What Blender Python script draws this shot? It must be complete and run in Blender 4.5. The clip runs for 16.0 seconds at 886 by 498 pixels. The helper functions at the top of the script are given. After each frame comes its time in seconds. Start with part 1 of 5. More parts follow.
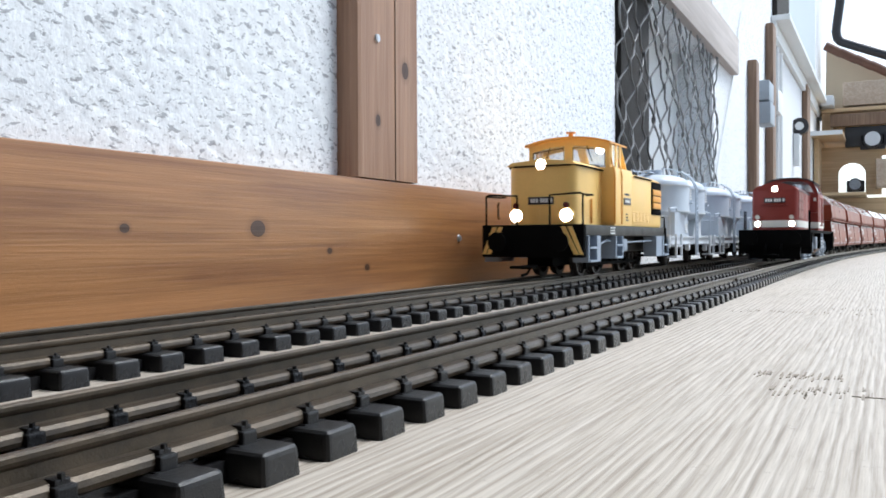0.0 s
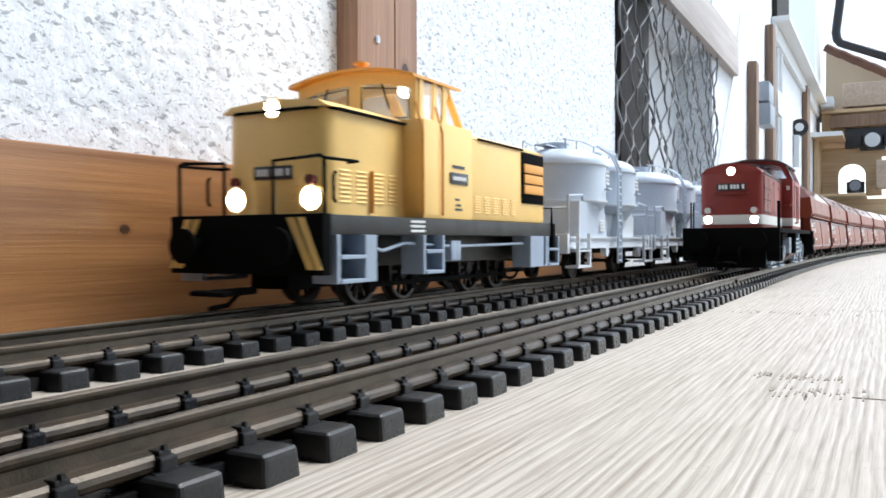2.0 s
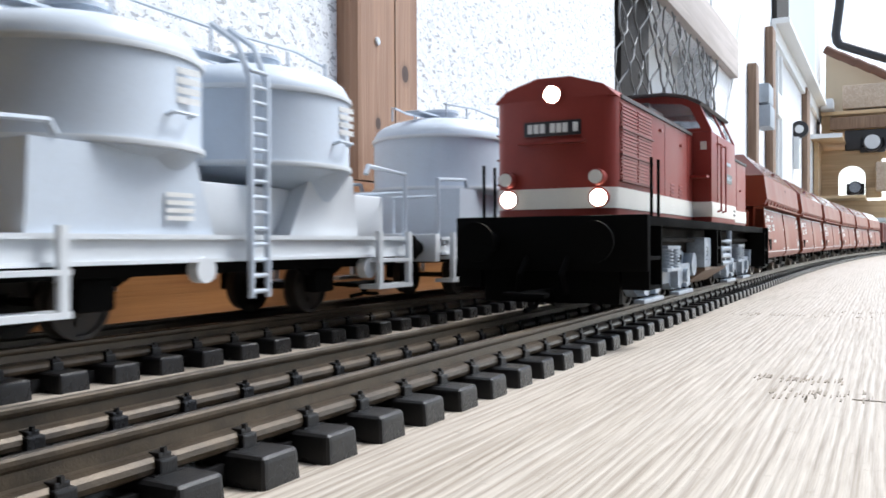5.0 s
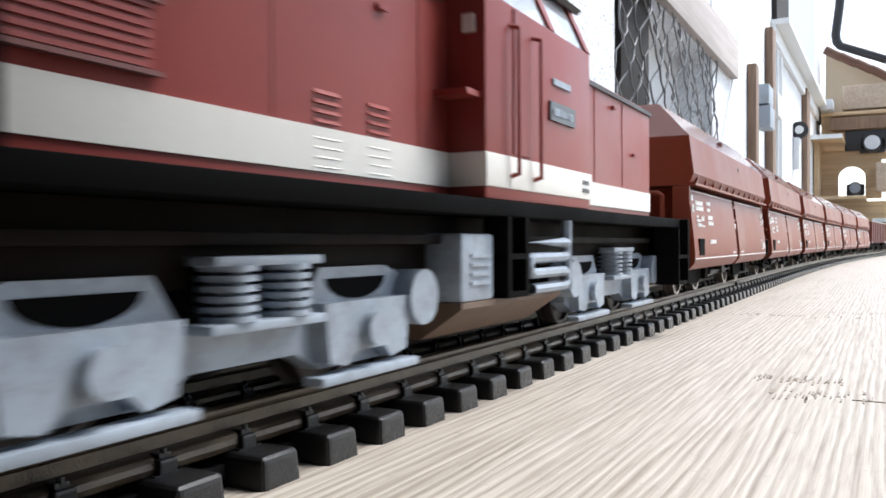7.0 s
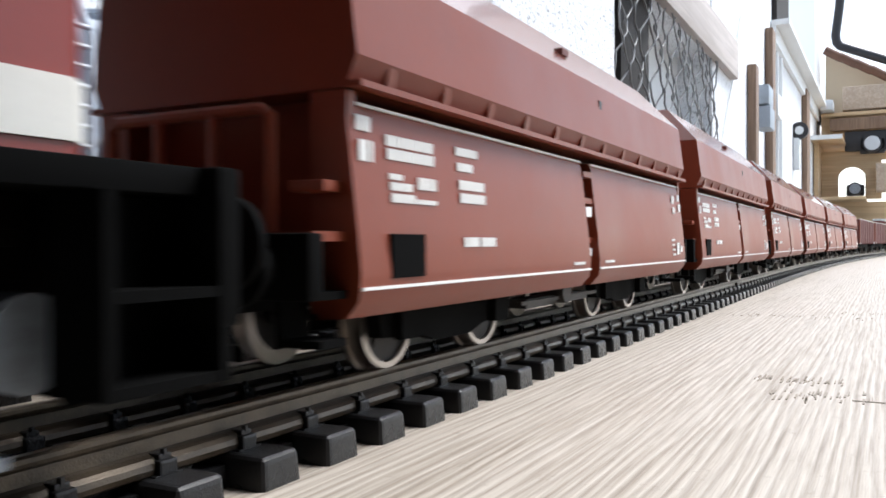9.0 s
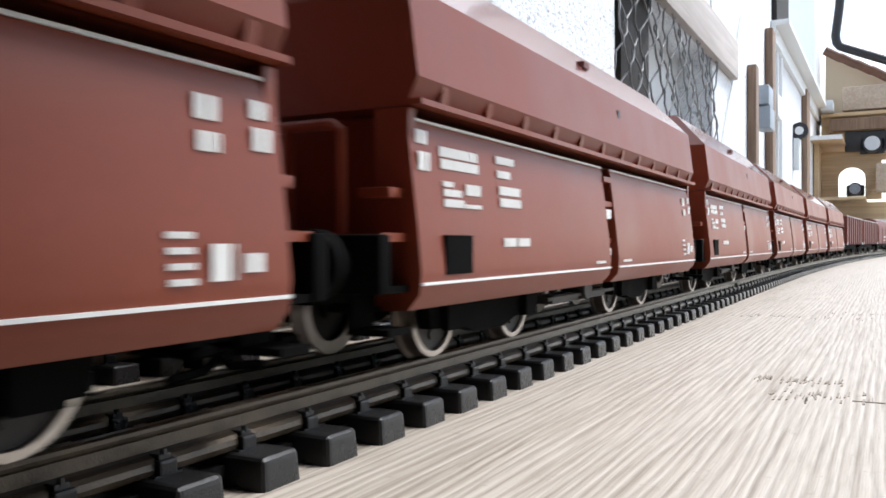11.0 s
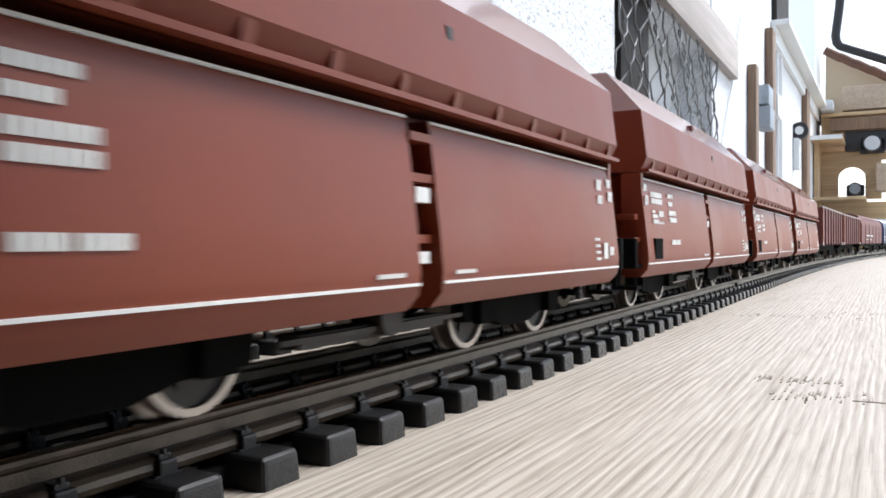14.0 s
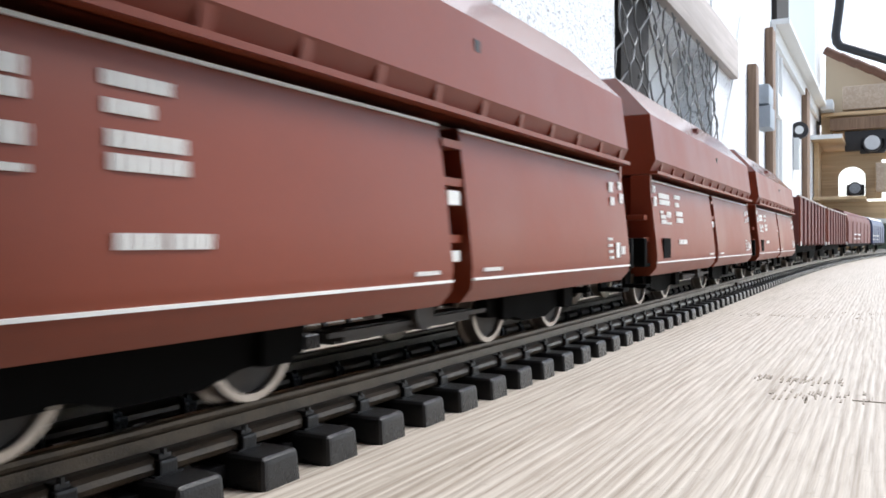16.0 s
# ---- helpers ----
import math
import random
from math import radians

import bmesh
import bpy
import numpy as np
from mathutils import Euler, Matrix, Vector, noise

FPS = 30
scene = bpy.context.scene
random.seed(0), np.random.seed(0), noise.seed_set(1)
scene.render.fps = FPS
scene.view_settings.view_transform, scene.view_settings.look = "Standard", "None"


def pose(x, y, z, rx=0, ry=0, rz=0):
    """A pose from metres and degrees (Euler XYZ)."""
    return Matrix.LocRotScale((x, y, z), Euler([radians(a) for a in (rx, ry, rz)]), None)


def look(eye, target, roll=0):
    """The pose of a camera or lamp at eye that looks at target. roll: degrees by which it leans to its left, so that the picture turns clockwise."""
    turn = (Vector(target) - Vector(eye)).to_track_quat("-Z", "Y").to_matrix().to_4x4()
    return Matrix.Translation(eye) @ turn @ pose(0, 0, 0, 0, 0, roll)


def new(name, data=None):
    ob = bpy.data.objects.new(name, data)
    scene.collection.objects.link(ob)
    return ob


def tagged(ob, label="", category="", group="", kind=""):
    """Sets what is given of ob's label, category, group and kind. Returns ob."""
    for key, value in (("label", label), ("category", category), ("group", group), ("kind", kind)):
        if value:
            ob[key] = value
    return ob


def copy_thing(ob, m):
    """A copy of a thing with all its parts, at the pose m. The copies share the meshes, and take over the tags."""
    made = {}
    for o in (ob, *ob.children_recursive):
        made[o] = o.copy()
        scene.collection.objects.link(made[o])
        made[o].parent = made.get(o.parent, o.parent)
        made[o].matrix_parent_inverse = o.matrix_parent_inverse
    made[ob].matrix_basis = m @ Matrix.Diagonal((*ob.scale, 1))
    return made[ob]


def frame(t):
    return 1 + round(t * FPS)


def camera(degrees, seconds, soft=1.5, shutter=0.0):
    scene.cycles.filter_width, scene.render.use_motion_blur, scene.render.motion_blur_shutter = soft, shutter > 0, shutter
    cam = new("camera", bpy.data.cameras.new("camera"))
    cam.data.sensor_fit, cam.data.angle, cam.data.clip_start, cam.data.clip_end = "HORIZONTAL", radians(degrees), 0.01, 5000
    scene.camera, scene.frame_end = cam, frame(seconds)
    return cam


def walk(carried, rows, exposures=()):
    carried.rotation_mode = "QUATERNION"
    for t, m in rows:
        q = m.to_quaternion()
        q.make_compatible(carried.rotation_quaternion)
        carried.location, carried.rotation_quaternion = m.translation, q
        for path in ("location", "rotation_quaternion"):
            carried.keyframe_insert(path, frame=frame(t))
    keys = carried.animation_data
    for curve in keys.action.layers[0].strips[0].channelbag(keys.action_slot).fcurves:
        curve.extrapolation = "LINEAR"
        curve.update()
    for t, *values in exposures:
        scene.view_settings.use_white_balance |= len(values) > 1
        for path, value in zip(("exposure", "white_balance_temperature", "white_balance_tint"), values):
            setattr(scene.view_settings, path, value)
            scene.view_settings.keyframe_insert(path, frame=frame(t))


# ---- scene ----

# ---------------------------------------------------------------- camera
YAW, PITCH0, EYE_Z, ROLL = 28.06, 0.61, 0.0576, -0.267
NOD = ((0, 0), (0.5, .078), (3, .078), (3.5, .117), (4, .175), (6.5, .234), (7, .253), (8, .253), (9, .29),
       (11.5, .31), (12.5, .285), (13, .31), (14, .295), (14.5, .33), (15, .385), (15.5, .255), (16, .27))


def view(nod):
    a, b = radians(YAW), radians(PITCH0 - nod)
    return look((0, 0, EYE_Z), (-math.sin(a), math.cos(a), EYE_Z - math.tan(b)), ROLL)


cam = camera(56.1, 16.0, soft=1.7, shutter=0.5)
walk(cam, [(t, view(n)) for t, n in NOD],
     [(0, 0.88, 6100, 7), (2.5, 1.08, 6150, 7), (4, 1.08, 6200, 8), (6.5, 1.18, 6350, 10), (9, 1.14, 6350, 10), (11.3, 1.07, 6350, 10), (16, 1.07, 6350, 10)])

# ---------------------------------------------------------------- light
world = bpy.data.worlds.new("sky")
scene.world = world
world.use_nodes = True
wn = world.node_tree.nodes
sky = wn.new("ShaderNodeTexSky")
sky.sky_type, sky.sun_disc = "NISHITA", False
sky.sun_elevation, sky.sun_rotation = radians(57), radians(39)
haze = wn.new("ShaderNodeHueSaturation")
haze.inputs["Saturation"].default_value = 0.55
world.node_tree.links.new(sky.outputs[0], haze.inputs["Color"])
world.node_tree.links.new(haze.outputs[0], wn["Background"].inputs[0])
wn["Background"].inputs[1].default_value = 0.15
sun = new("sun", bpy.data.lights.new("sun", "SUN"))
sun.data.energy, sun.data.angle, sun.data.color = 2.15, radians(24), (1, 0.99, 0.97)
sun.matrix_world = look((2.2, 2.7, 5.4), (0, 0, 0))


# ---------------------------------------------------------------- materials
def nodes_of(name):
    m = bpy.data.materials.new(name)
    m.use_nodes = True
    nt = m.node_tree
    return m, nt, nt.nodes["Principled BSDF"]


def mapped(nt, scale, coord="Object"):
    tc, mp = nt.nodes.new("ShaderNodeTexCoord"), nt.nodes.new("ShaderNodeMapping")
    mp.inputs["Scale"].default_value = scale
    nt.links.new(tc.outputs[coord], mp.inputs[0])
    return mp.outputs[0]


def noise_of(nt, vec, scale, detail=5, rough=0.6, distort=0.0):
    n = nt.nodes.new("ShaderNodeTexNoise")
    n.inputs["Scale"].default_value, n.inputs["Detail"].default_value = scale, detail
    n.inputs["Roughness"].default_value, n.inputs["Distortion"].default_value = rough, distort
    nt.links.new(vec, n.inputs["Vector"])
    return n.outputs["Fac"]


def ramp_of(nt, fac, stops):
    r = nt.nodes.new("ShaderNodeValToRGB")
    while len(r.color_ramp.elements) < len(stops):
        r.color_ramp.elements.new(0.5)
    for e, (pos, col) in zip(r.color_ramp.elements, stops):
        e.position, e.color = pos, (*col, 1)
    nt.links.new(fac, r.inputs[0])
    return r.outputs[0]


def mix_of(nt, fac, a, b, mode="MIX"):
    m = nt.nodes.new("ShaderNodeMix")
    m.data_type, m.blend_type = "RGBA", mode
    for sock, v in ((m.inputs[0], fac), (m.inputs[6], a), (m.inputs[7], b)):
        if isinstance(v, (int, float)):
            sock.default_value = v
        elif isinstance(v, tuple):
            sock.default_value = (*v, 1)
        else:
            nt.links.new(v, sock)
    return m.outputs[2]


def bump_of(nt, bsdf, height, strength, dist):
    b = nt.nodes.new("ShaderNodeBump")
    b.inputs["Strength"].default_value, b.inputs["Distance"].default_value = strength, dist
    nt.links.new(height, b.inputs["Height"])
    nt.links.new(b.outputs[0], bsdf.inputs["Normal"])


def tone(c, k):
    return tuple(min(1, v * k) for v in c)


def paint(name, col, rough=0.45, metal=0.0, var=0.12, scale=25.0, dirt=None, dirt_amount=0.3, bump=0.06, gloss=0.5, coat=0.0):
    """Paint or plastic with blotches, fine grain and a little dirt."""
    m, nt, bsdf = nodes_of(name)
    v = mapped(nt, (1, 1, 1))
    big, fine = noise_of(nt, v, scale, 4), noise_of(nt, v, scale * 40, 3)
    c = ramp_of(nt, big, [(0.3, tone(col, 1 - var)), (0.7, tone(col, 1 + var))])
    c = mix_of(nt, 0.25, c, ramp_of(nt, fine, [(0.35, tone(col, 0.92)), (0.65, tone(col, 1.06))]))
    if dirt:
        mask = ramp_of(nt, noise_of(nt, v, scale * 2.3, 8, 0.75), [(0.45, (0, 0, 0)), (0.75, (dirt_amount,) * 3)])
        c = mix_of(nt, mask, c, dirt)
    nt.links.new(c, bsdf.inputs["Base Color"])
    r = ramp_of(nt, big, [(0.2, (rough * 0.8,) * 3), (0.8, (min(1, rough * 1.25),) * 3)])
    nt.links.new(r, bsdf.inputs["Roughness"])
    bsdf.inputs["Metallic"].default_value = metal
    bsdf.inputs["Specular IOR Level"].default_value = gloss
    bsdf.inputs["Coat Weight"].default_value, bsdf.inputs["Coat Roughness"].default_value = coat, 0.06
    bump_of(nt, bsdf, fine, bump, 0.0004)
    return m


def timber(name, light, dark, axis, rough=0.45, scale=1.0, knots=(), contrast=1.0, relief=0.3):
    """Sawn wood with its grain along axis (0 x, 1 y, 2 z); knots are places in the object's space."""
    m, nt, bsdf = nodes_of(name)
    s = [55 * scale] * 3
    s[axis] = 2.2 * scale
    v = mapped(nt, tuple(s))
    rings = noise_of(nt, v, 1.0, 3, 0.5, 1.2)
    s2 = [420 * scale] * 3
    s2[axis] = 9 * scale
    fine = noise_of(nt, mapped(nt, tuple(s2)), 1.0, 4, 0.65)
    c = ramp_of(nt, rings, [(0.36, dark), (0.5, tone(light, 0.8)), (0.62, tone(light, 1.1))])
    c = mix_of(nt, 0.35, c, ramp_of(nt, fine, [(0.3, tone(dark, 0.9)), (0.62, tone(light, 1.08))]))
    blotch = noise_of(nt, mapped(nt, (1, 1, 1)), 6.0, 3)
    c = mix_of(nt, 0.25, c, ramp_of(nt, blotch, [(0.3, tone(dark, 1.1)), (0.7, tone(light, 1.1))]))
    tc = nt.nodes.new("ShaderNodeTexCoord")
    for place, size in knots:
        sub = nt.nodes.new("ShaderNodeVectorMath")
        sub.operation = "SUBTRACT"
        sub.inputs[1].default_value = place
        nt.links.new(tc.outputs["Object"], sub.inputs[0])
        mul = nt.nodes.new("ShaderNodeVectorMath")
        mul.operation = "MULTIPLY"
        k = [1.0, 1.0, 1.0]
        k[axis] = 0.75
        mul.inputs[1].default_value = k
        nt.links.new(sub.outputs[0], mul.inputs[0])
        ln = nt.nodes.new("ShaderNodeVectorMath")
        ln.operation = "LENGTH"
        nt.links.new(mul.outputs[0], ln.inputs[0])
        mr = nt.nodes.new("ShaderNodeMath")
        mr.operation = "DIVIDE"
        nt.links.new(ln.outputs["Value"], mr.inputs[0])
        mr.inputs[1].default_value = size * 2.6
        mask = ramp_of(nt, mr.outputs[0], [(0.0, (0.97,) * 3), (0.30, (0.90,) * 3), (0.38, (0.96,) * 3), (0.42, (0.30,) * 3), (0.75, (0, 0, 0))])
        c = mix_of(nt, mask, c, (0.035, 0.012, 0.005))
    nt.links.new(c, bsdf.inputs["Base Color"])
    bsdf.inputs["Roughness"].default_value = rough
    bump_of(nt, bsdf, fine, relief, 0.001)
    return m


def glow(name, col, strength):
    m, nt, bsdf = nodes_of(name)
    bsdf.inputs["Base Color"].default_value = (*col, 1)
    bsdf.inputs["Emission Color"].default_value = (*col, 1)
    bsdf.inputs["Emission Strength"].default_value = strength
    return m


def glass(name, col=(0.9, 0.95, 1.0), rough=0.05):
    m, nt, bsdf = nodes_of(name)
    bsdf.inputs["Base Color"].default_value = (*col, 1)
    bsdf.inputs["Roughness"].default_value = rough
    bsdf.inputs["Transmission Weight"].default_value = 0.85
    bsdf.inputs["IOR"].default_value = 1.3
    return m


def plaster():
    m, nt, bsdf = nodes_of("rough white plaster with painted pit shade")
    v = mapped(nt, (1, 1, 1))
    a, b = noise_of(nt, v, 5, 4), noise_of(nt, v, 300, 5)
    c = ramp_of(nt, a, [(0.3, (0.77, 0.80, 0.83)), (0.7, (0.83, 0.85, 0.86))])
    c = mix_of(nt, 0.3, c, ramp_of(nt, b, [(0.3, (0.7, 0.72, 0.74)), (0.55, (0.88, 0.89, 0.90))]))
    # Dark flecks paint the shade of small pits, which relief alone leaves weak.
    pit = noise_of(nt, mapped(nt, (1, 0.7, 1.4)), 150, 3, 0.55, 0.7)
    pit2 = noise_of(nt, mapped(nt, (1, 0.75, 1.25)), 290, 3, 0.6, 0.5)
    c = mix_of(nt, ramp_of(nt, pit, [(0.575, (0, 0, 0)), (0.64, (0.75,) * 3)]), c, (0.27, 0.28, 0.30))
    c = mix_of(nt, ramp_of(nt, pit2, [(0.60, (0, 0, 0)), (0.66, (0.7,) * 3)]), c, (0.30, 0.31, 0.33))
    nt.links.new(c, bsdf.inputs["Base Color"])
    bsdf.inputs["Roughness"].default_value = 0.95
    bump_of(nt, bsdf, b, 0.3, 0.0015)
    return m


def board_wood():
    m, nt, bsdf = nodes_of("pale weathered board wood")
    streak = noise_of(nt, mapped(nt, (430, 4, 50)), 1.0, 3, 0.55, 0.4)
    wide = noise_of(nt, mapped(nt, (70, 2.5, 20)), 1.0, 4, 0.6, 0.8)
    fine = noise_of(nt, mapped(nt, (900, 22, 100)), 1.0, 4, 0.7)
    fleck = noise_of(nt, mapped(nt, (1, 1, 1)), 90, 6, 0.8)
    rib = nt.nodes.new("ShaderNodeTexWave")
    rib.bands_direction = "X"
    rib.inputs["Scale"].default_value = 92.0
    rib.inputs["Distortion"].default_value = 9.0
    rib.inputs["Detail"].default_value = 3.0
    rib.inputs["Detail Scale"].default_value = 0.8
    rib.inputs["Detail Roughness"].default_value = 0.6
    nt.links.new(mapped(nt, (1, 0.07, 1)), rib.inputs["Vector"])
    groove = rib.outputs["Fac"]
    c = ramp_of(nt, wide, [(0.3, (0.29, 0.235, 0.175)), (0.5, (0.41, 0.35, 0.285)), (0.7, (0.46, 0.41, 0.355))])
    c = mix_of(nt, 0.4, c, ramp_of(nt, streak, [(0.36, (0.14, 0.11, 0.08)), (0.46, (0.37, 0.32, 0.265)), (0.60, (0.54, 0.495, 0.44))]))
    c = mix_of(nt, 0.42, c, ramp_of(nt, fine, [(0.38, (0.17, 0.135, 0.10)), (0.60, (0.52, 0.475, 0.415))]))
    patch = noise_of(nt, mapped(nt, (14, 5, 10)), 1.0, 3)
    c = mix_of(nt, ramp_of(nt, patch, [(0.35, (0.08,) * 3), (0.65, (0.42,) * 3)]), c, ramp_of(nt, groove, [(0.0, (0.12, 0.09, 0.065)), (0.28, (0.34, 0.29, 0.235)), (0.6, (0.53, 0.48, 0.42))]))
    c = mix_of(nt, ramp_of(nt, fleck, [(0.60, (0, 0, 0)), (0.72, (0.6,) * 3)]), c, (0.15, 0.12, 0.09))
    nt.links.new(c, bsdf.inputs["Base Color"])
    bsdf.inputs["Roughness"].default_value = 0.55
    bump_of(nt, bsdf, mix_of(nt, 0.55, groove, streak), 0.35, 0.0008)
    return m


M = {
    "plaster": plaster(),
    "board": board_wood(),
    "beam": timber("varnished brown pine", (0.36, 0.168, 0.060), (0.16, 0.062, 0.021), 1, 0.36, 1.0,
                   [((-0.42, 0.490, 0.067), 0.006), ((-0.42, 0.582, 0.049), 0.0026), ((-0.42, 0.365, 0.066), 0.0028), ((-0.42, 0.640, 0.033), 0.0028), ((-0.42, 0.2, 0.05), 0.004)]),
    "post": timber("stained brown pine", (0.40, 0.235, 0.145), (0.21, 0.105, 0.06), 2, 0.55, 1.0,
                   [((-0.42, 0.71, 0.225), 0.006), ((-0.42, 0.66, 0.17), 0.004), ((-0.42, 0.70, 0.31), 0.005)]),
    "raw": timber("pale raw pine", (0.52, 0.42, 0.33), (0.36, 0.26, 0.18), 1, 0.6),
    "lintel": timber("grey weathered board", (0.50, 0.45, 0.42), (0.36, 0.31, 0.28), 1, 0.7, 0.8),
    "batten": timber("brown batten wood", (0.26, 0.17, 0.11), (0.14, 0.08, 0.05), 2, 0.6),
    "ply": timber("plywood", (0.58, 0.42, 0.25), (0.44, 0.29, 0.15), 0, 0.5, 0.6),
    "darkwood": timber("dark old wood", (0.022, 0.018, 0.015), (0.010, 0.008, 0.006), 2, 0.8),
    "wire": paint("galvanised wire", (0.20, 0.20, 0.20), 0.45, 0.5),
    "sleeper": paint("black plastic sleeper", (0.011, 0.011, 0.012), 0.28, 0, 0.25, 60, (0.10, 0.085, 0.07), 0.10, 0.4, gloss=0.35),
    "rail": paint("tarnished brass rail", (0.058, 0.042, 0.026), 0.36, 0.45, 0.3, 40, (0.016, 0.012, 0.008), 0.9, 0.3),
    "yellow": paint("yellow paint", (0.92, 0.60, 0.19), 0.42, 0, 0.05, 12, (0.5, 0.25, 0.04), 0.12),
    "roofyellow": paint("orange yellow paint", (0.78, 0.36, 0.055), 0.45, 0, 0.06, 12),
    "black": paint("black frame paint", (0.005, 0.005, 0.005), 0.7, 0, 0.2, 30, (0.015, 0.013, 0.011), 0.06, 0.10, 0.02),
    "deck": paint("dusty dark deck edge", (0.012, 0.0105, 0.008), 0.5, 0, 0.2, 40, (0.06, 0.05, 0.035), 0.3),
    "grey": paint("blue grey paint", (0.30, 0.36, 0.44), 0.5, 0, 0.1, 25, (0.2, 0.2, 0.2), 0.2),
    "silo": paint("light grey silo paint", (0.50, 0.56, 0.635), 0.42, 0, 0.05, 15, (0.36, 0.36, 0.36), 0.2),
    "silolight": paint("pale grey frame paint", (0.60, 0.63, 0.66), 0.5, 0, 0.06, 20),
    "maroon": paint("dark red paint", (0.25, 0.040, 0.031), 0.42, 0, 0.07, 14, (0.13, 0.025, 0.02), 0.2, gloss=0.3),
    "stripe": paint("off white stripe paint", (0.78, 0.76, 0.70), 0.5, 0, 0.04, 20, (0.5, 0.45, 0.4), 0.15),
    "roofdark": paint("dark grey roof paint", (0.05, 0.042, 0.042), 0.55, 0, 0.1, 20),
    "bogie": paint("light blue grey bogie plastic", (0.32, 0.375, 0.44), 0.40, 0, 0.12, 45, (0.06, 0.048, 0.038), 0.6),
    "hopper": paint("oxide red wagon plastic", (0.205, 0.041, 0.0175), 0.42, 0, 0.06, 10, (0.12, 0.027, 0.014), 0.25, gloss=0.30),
    # Lid tint is paler than the body: sky sheen put into the colour.
    "hoppertop": paint("oxide red wagon lid with sky sheen in its tint", (0.24, 0.075, 0.055), 0.18, 0, 0.05, 10, bump=0.0, gloss=0.8, coat=0.6),
    "oxide": paint("dull oxide red gondola", (0.15, 0.045, 0.038), 0.6, 0, 0.1, 10, (0.08, 0.04, 0.03), 0.4),
    "white": paint("white lettering", (0.78, 0.78, 0.76), 0.6, 0, 0.05, 60),
    "plate": paint("black number plate", (0.02, 0.02, 0.025), 0.35),
    "steel": paint("polished wheel steel", (0.42, 0.38, 0.34), 0.35, 0.9, 0.15, 60),
    "rust": paint("dark rust brown frame", (0.010, 0.007, 0.0055), 0.7, 0, 0.25, 40, (0.025, 0.016, 0.011), 0.3, gloss=0.1),
    "dust": paint("brown dusty tank paint", (0.15, 0.095, 0.062), 0.6, 0, 0.15, 30, (0.06, 0.04, 0.03), 0.4),
    "wheel": paint("dull dark wheel", (0.025, 0.022, 0.02), 0.6, 0.2, 0.2, 60, (0.07, 0.045, 0.03), 0.4),
    "screw": paint("zinc screw", (0.55, 0.55, 0.56), 0.35, 0.9),
    "electro": paint("grey plastic box", (0.33, 0.38, 0.43), 0.5),
    "whitepaint": paint("white painted wood", (0.74, 0.76, 0.76), 0.6, 0, 0.04, 8),
    "palegrey": paint("pale grey painted wall", (0.52, 0.58, 0.60), 0.7, 0, 0.04, 6),
    "tile": paint("brown roof tile", (0.16, 0.085, 0.06), 0.7, 0, 0.2, 20),
    "gutter": paint("dark gutter metal", (0.03, 0.03, 0.033), 0.4, 0.3),
    "green": paint("dark green paint", (0.05, 0.07, 0.045), 0.6),
    "blue": paint("blue paint", (0.035, 0.055, 0.13), 0.45),
    "cream": paint("cream wall paint", (0.62, 0.52, 0.38), 0.8, 0, 0.06, 5),
    "soil": paint("grey paving", (0.22, 0.21, 0.19), 0.9, 0, 0.2, 3),
    "scuff": paint("dark scuffed wood", (0.27, 0.23, 0.185), 0.8),
    "lamp": glow("lit headlight", (1.0, 0.94, 0.80), 12.0),
    "lamplow": glow("dim lit headlight", (1.0, 0.93, 0.8), 5.0),
    "red": paint("red tail lamp glass", (0.12, 0.02, 0.02), 0.2),
    "glass": glass("clear window glass"),
    "darkglass": paint("dark window glass", (0.05, 0.055, 0.06), 0.12),
    "brown": paint("brown cab interior", (0.25, 0.12, 0.05), 0.6),
}


# ---------------------------------------------------------------- mesh helpers
def box(bm, x0, x1, y0, y1, z0, z1, bevel=0.0):
    made = bmesh.ops.create_cube(bm, size=1)["verts"]
    for v in made:
        v.co = (x0 + (v.co.x + .5) * (x1 - x0), y0 + (v.co.y + .5) * (y1 - y0), z0 + (v.co.z + .5) * (z1 - z0))
    if bevel:
        edges = list({e for v in made for e in v.link_edges})
        bmesh.ops.bevel(bm, geom=edges, offset=bevel, segments=2, affect="EDGES", profile=0.6)


def prism(bm, profile, y0, y1, axis="y"):
    """A closed profile of (x, z) pulled from y0 to y1; axis x: profile of (y, z) pulled along x; axis z: profile of (x, y)."""
    def at(a, b, c):
        return {"y": (a, c, b), "x": (c, a, b), "z": (a, b, c)}[axis]
    one = [bm.verts.new(at(a, b, y0)) for a, b in profile]
    two = [bm.verts.new(at(a, b, y1)) for a, b in profile]
    n = len(profile)
    fs = [bm.faces.new(one), bm.faces.new(two[::-1])]
    for i in range(n):
        fs.append(bm.faces.new((one[i], one[(i + 1) % n], two[(i + 1) % n], two[i])))
    bmesh.ops.recalc_face_normals(bm, faces=fs)


def rod(bm, p, q, r, seg=8):
    p, q = Vector(p), Vector(q)
    d = q - p
    m = Matrix.Translation((p + q) / 2) @ d.to_track_quat("Z", "Y").to_matrix().to_4x4()
    bmesh.ops.create_cone(bm, cap_ends=True, segments=seg, radius1=r, radius2=r, depth=d.length, matrix=m)


